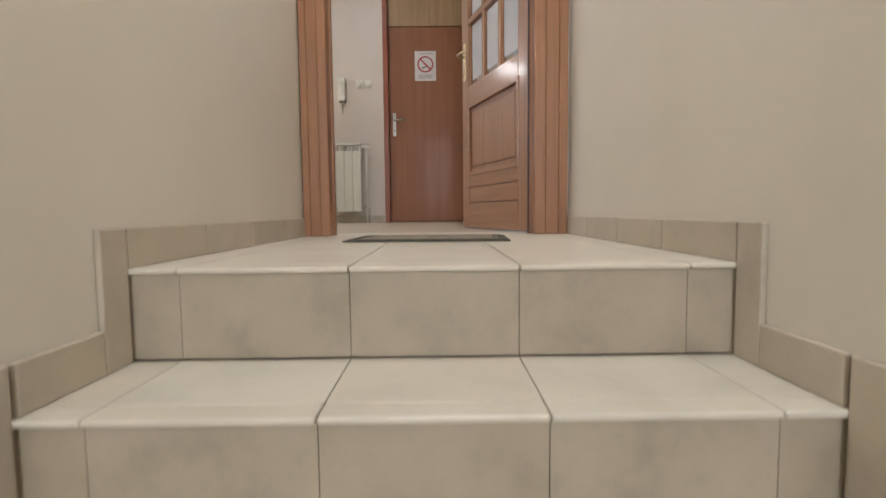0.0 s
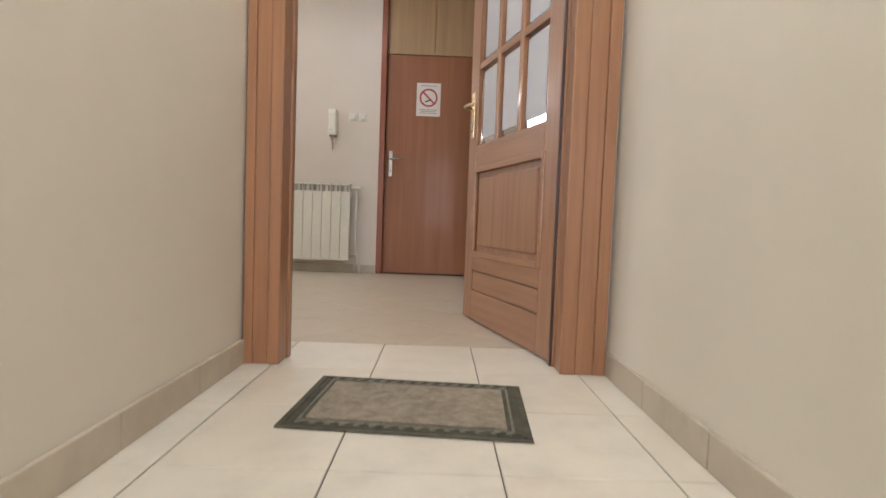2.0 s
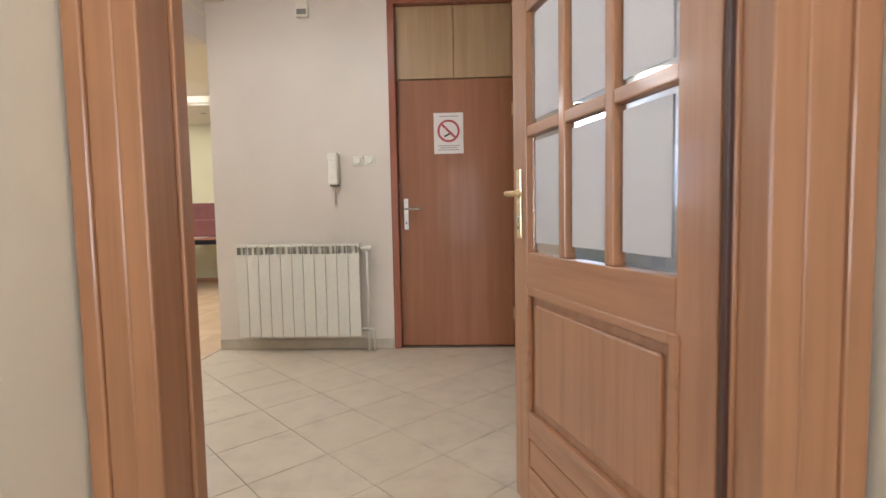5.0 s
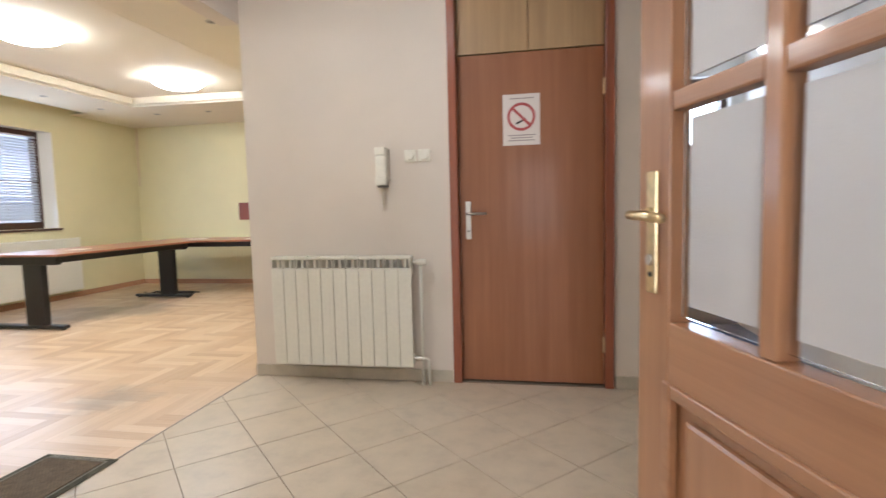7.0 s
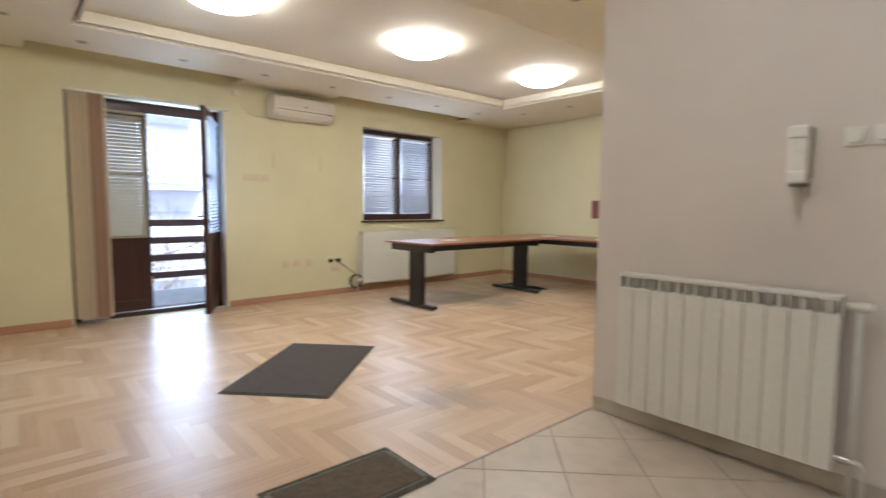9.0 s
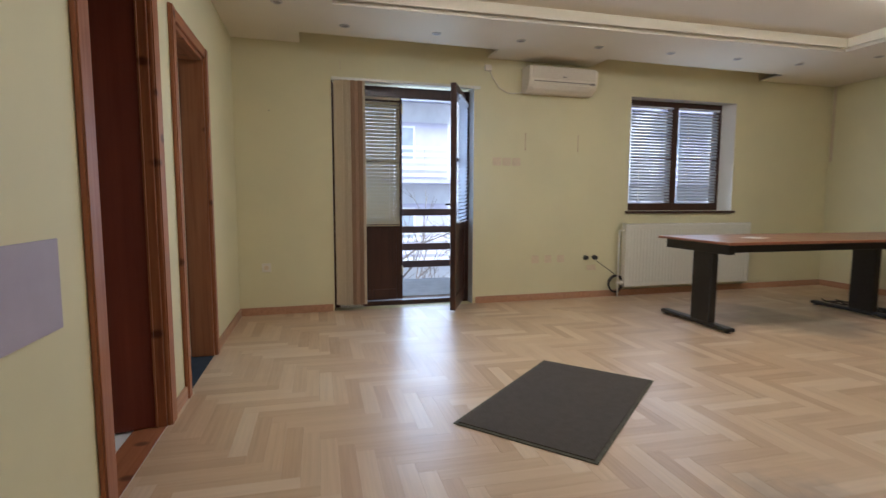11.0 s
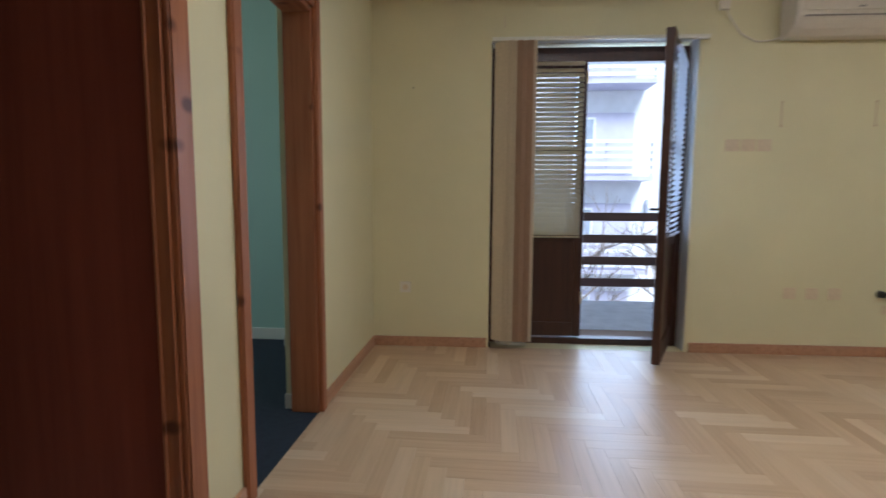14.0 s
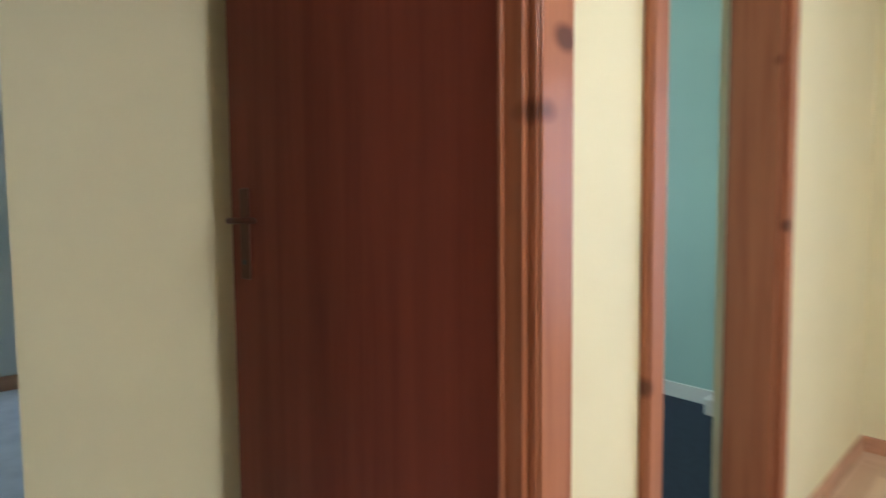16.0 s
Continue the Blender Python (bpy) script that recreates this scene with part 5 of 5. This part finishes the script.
p0, p1 = WEST @ Vector((-0.5, 1.80, 1.15)), WEST @ Vector((1.0, 1.80, 0.95))
day_lamp("daylight_balcony", p0, p1, 0.65, 2.0, 19, (0.62, 0.78, 1.0))
p0, p1 = WEST @ Vector((0.0, 4.71, 1.56)), WEST @ Vector((1.0, 4.71, 1.45))
day_lamp("daylight_window", p0, p1, 1.2, 1.0, 9)
# These two windows lie out of view; openings and lamps are added.
day_lamp("daylight_green_room", (-4.55, -0.72, 1.55), (-4.9, 2.0, 1.2), 1.2, 1.2, 20, (0.86, 0.93, 1.0))
day_lamp("daylight_passage", (-1.9, -1.12, 1.55), (-2.2, 2.0, 0.8), 0.75, 1.0, 2.1)
# Added fill from behind; the opening at the stair foot is unseen.
day_lamp("stair_fill", (0.475, -3.25, 1.25), (0.475, 1.0, 0.6), 0.9, 1.8, 36, (1.0, 0.97, 0.94))
day_lamp("daylight_hall_window", (1.71, 7.48, 1.84), (1.71, 5.0, 1.3), 0.65, 0.5, 6)

# ---- floor pieces: landing tiles, hall tiles, parquet ----
TY = [NOSE + 0.046, 1.638, 1.903, 2.236, 2.569, 2.905]
for a, b in zip(TX, TX[1:]):
    for c, d in zip(TY, TY[1:]):
        part("floor_tile", prism([(a + 0.0018, c + 0.0012), (b - 0.0018, c + 0.0012), (b - 0.0018, d - 0.0012), (a + 0.0018, d - 0.0012)], -0.008, 0.0, 0.001), M_TILE, FLOOR_LANDING)

HALL = [(X_EAST + 0.002, 2.909), (2.2, 2.909), (2.2, 5.544), (X_EAST + 0.002, 5.544)]
PASS = [(1.27, 5.5455), (2.2, 5.5455), (2.2, 7.3), (1.27, 7.3)]
S = 0.242
for i in range(-12, 22):
    for j in range(-12, 22):
        cx, cy = -0.1 + S * (i - j), 4.107 + S * (i + j)
        g = S - 0.0028
        dia = [(cx, cy - g), (cx + g, cy), (cx, cy + g), (cx - g, cy)]
        for region in (HALL, PASS):
            q = clip_poly(dia, region)
            if q:
                part("floor_tile", prism(q, -0.008, 0.0, 0.001), M_HTILE if cy < 5.9 else M_NAVYTILE, FLOOR_HALL)


def herringbone():
    W, L = 0.074, 0.444
    n = 6
    x_org, y_org = -5.9, 2.2
    near, far = [], {"x": bmesh.new(), "y": bmesh.new()}
    region = [(west_x(2.691) + 0.002, 2.691), (X_EAST - 0.0055, 2.691), (X_EAST - 0.0055, 9.599), (west_x(9.599) + 0.002, 9.599)]
    count = 0
    for rep in range(-14, 10):
        for i in range(-90, 120):
            for kind in ("x", "y"):
                x, y = x_org + i * W + rep * 2 * L, y_org + i * W
                if kind == "x":
                    r = (x, x + L, y, y + W)
                else:
                    r = (x, x + W, y + W, y + W + L)
                if r[1] < -6.1 or r[0] > -1.3 or r[3] < 2.6 or r[2] > 9.7:
                    continue
                e = 0.0002
                q = clip_poly([(r[0] + e, r[2] + e), (r[1] - e, r[2] + e), (r[1] - e, r[3] - e), (r[0] + e, r[3] - e)], region)
                if not q:
                    continue
                cx, cy = (r[0] + r[1]) / 2, (r[2] + r[3]) / 2
                if -5.2 < cx < -2.0 and 2.7 < cy < 5.85 and count < 275:
                    count += 1
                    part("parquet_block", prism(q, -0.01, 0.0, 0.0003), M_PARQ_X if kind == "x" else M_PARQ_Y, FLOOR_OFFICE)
                else:
                    b = prism(q, -0.01, 0.0, 0.0003)
                    me = bpy.data.meshes.new("t")
                    b.to_mesh(me)
                    b.free()
                    far[kind].from_mesh(me)
                    bpy.data.meshes.remove(me)
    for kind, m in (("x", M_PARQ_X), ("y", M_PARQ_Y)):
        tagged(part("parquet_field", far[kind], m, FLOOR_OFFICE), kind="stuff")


herringbone()
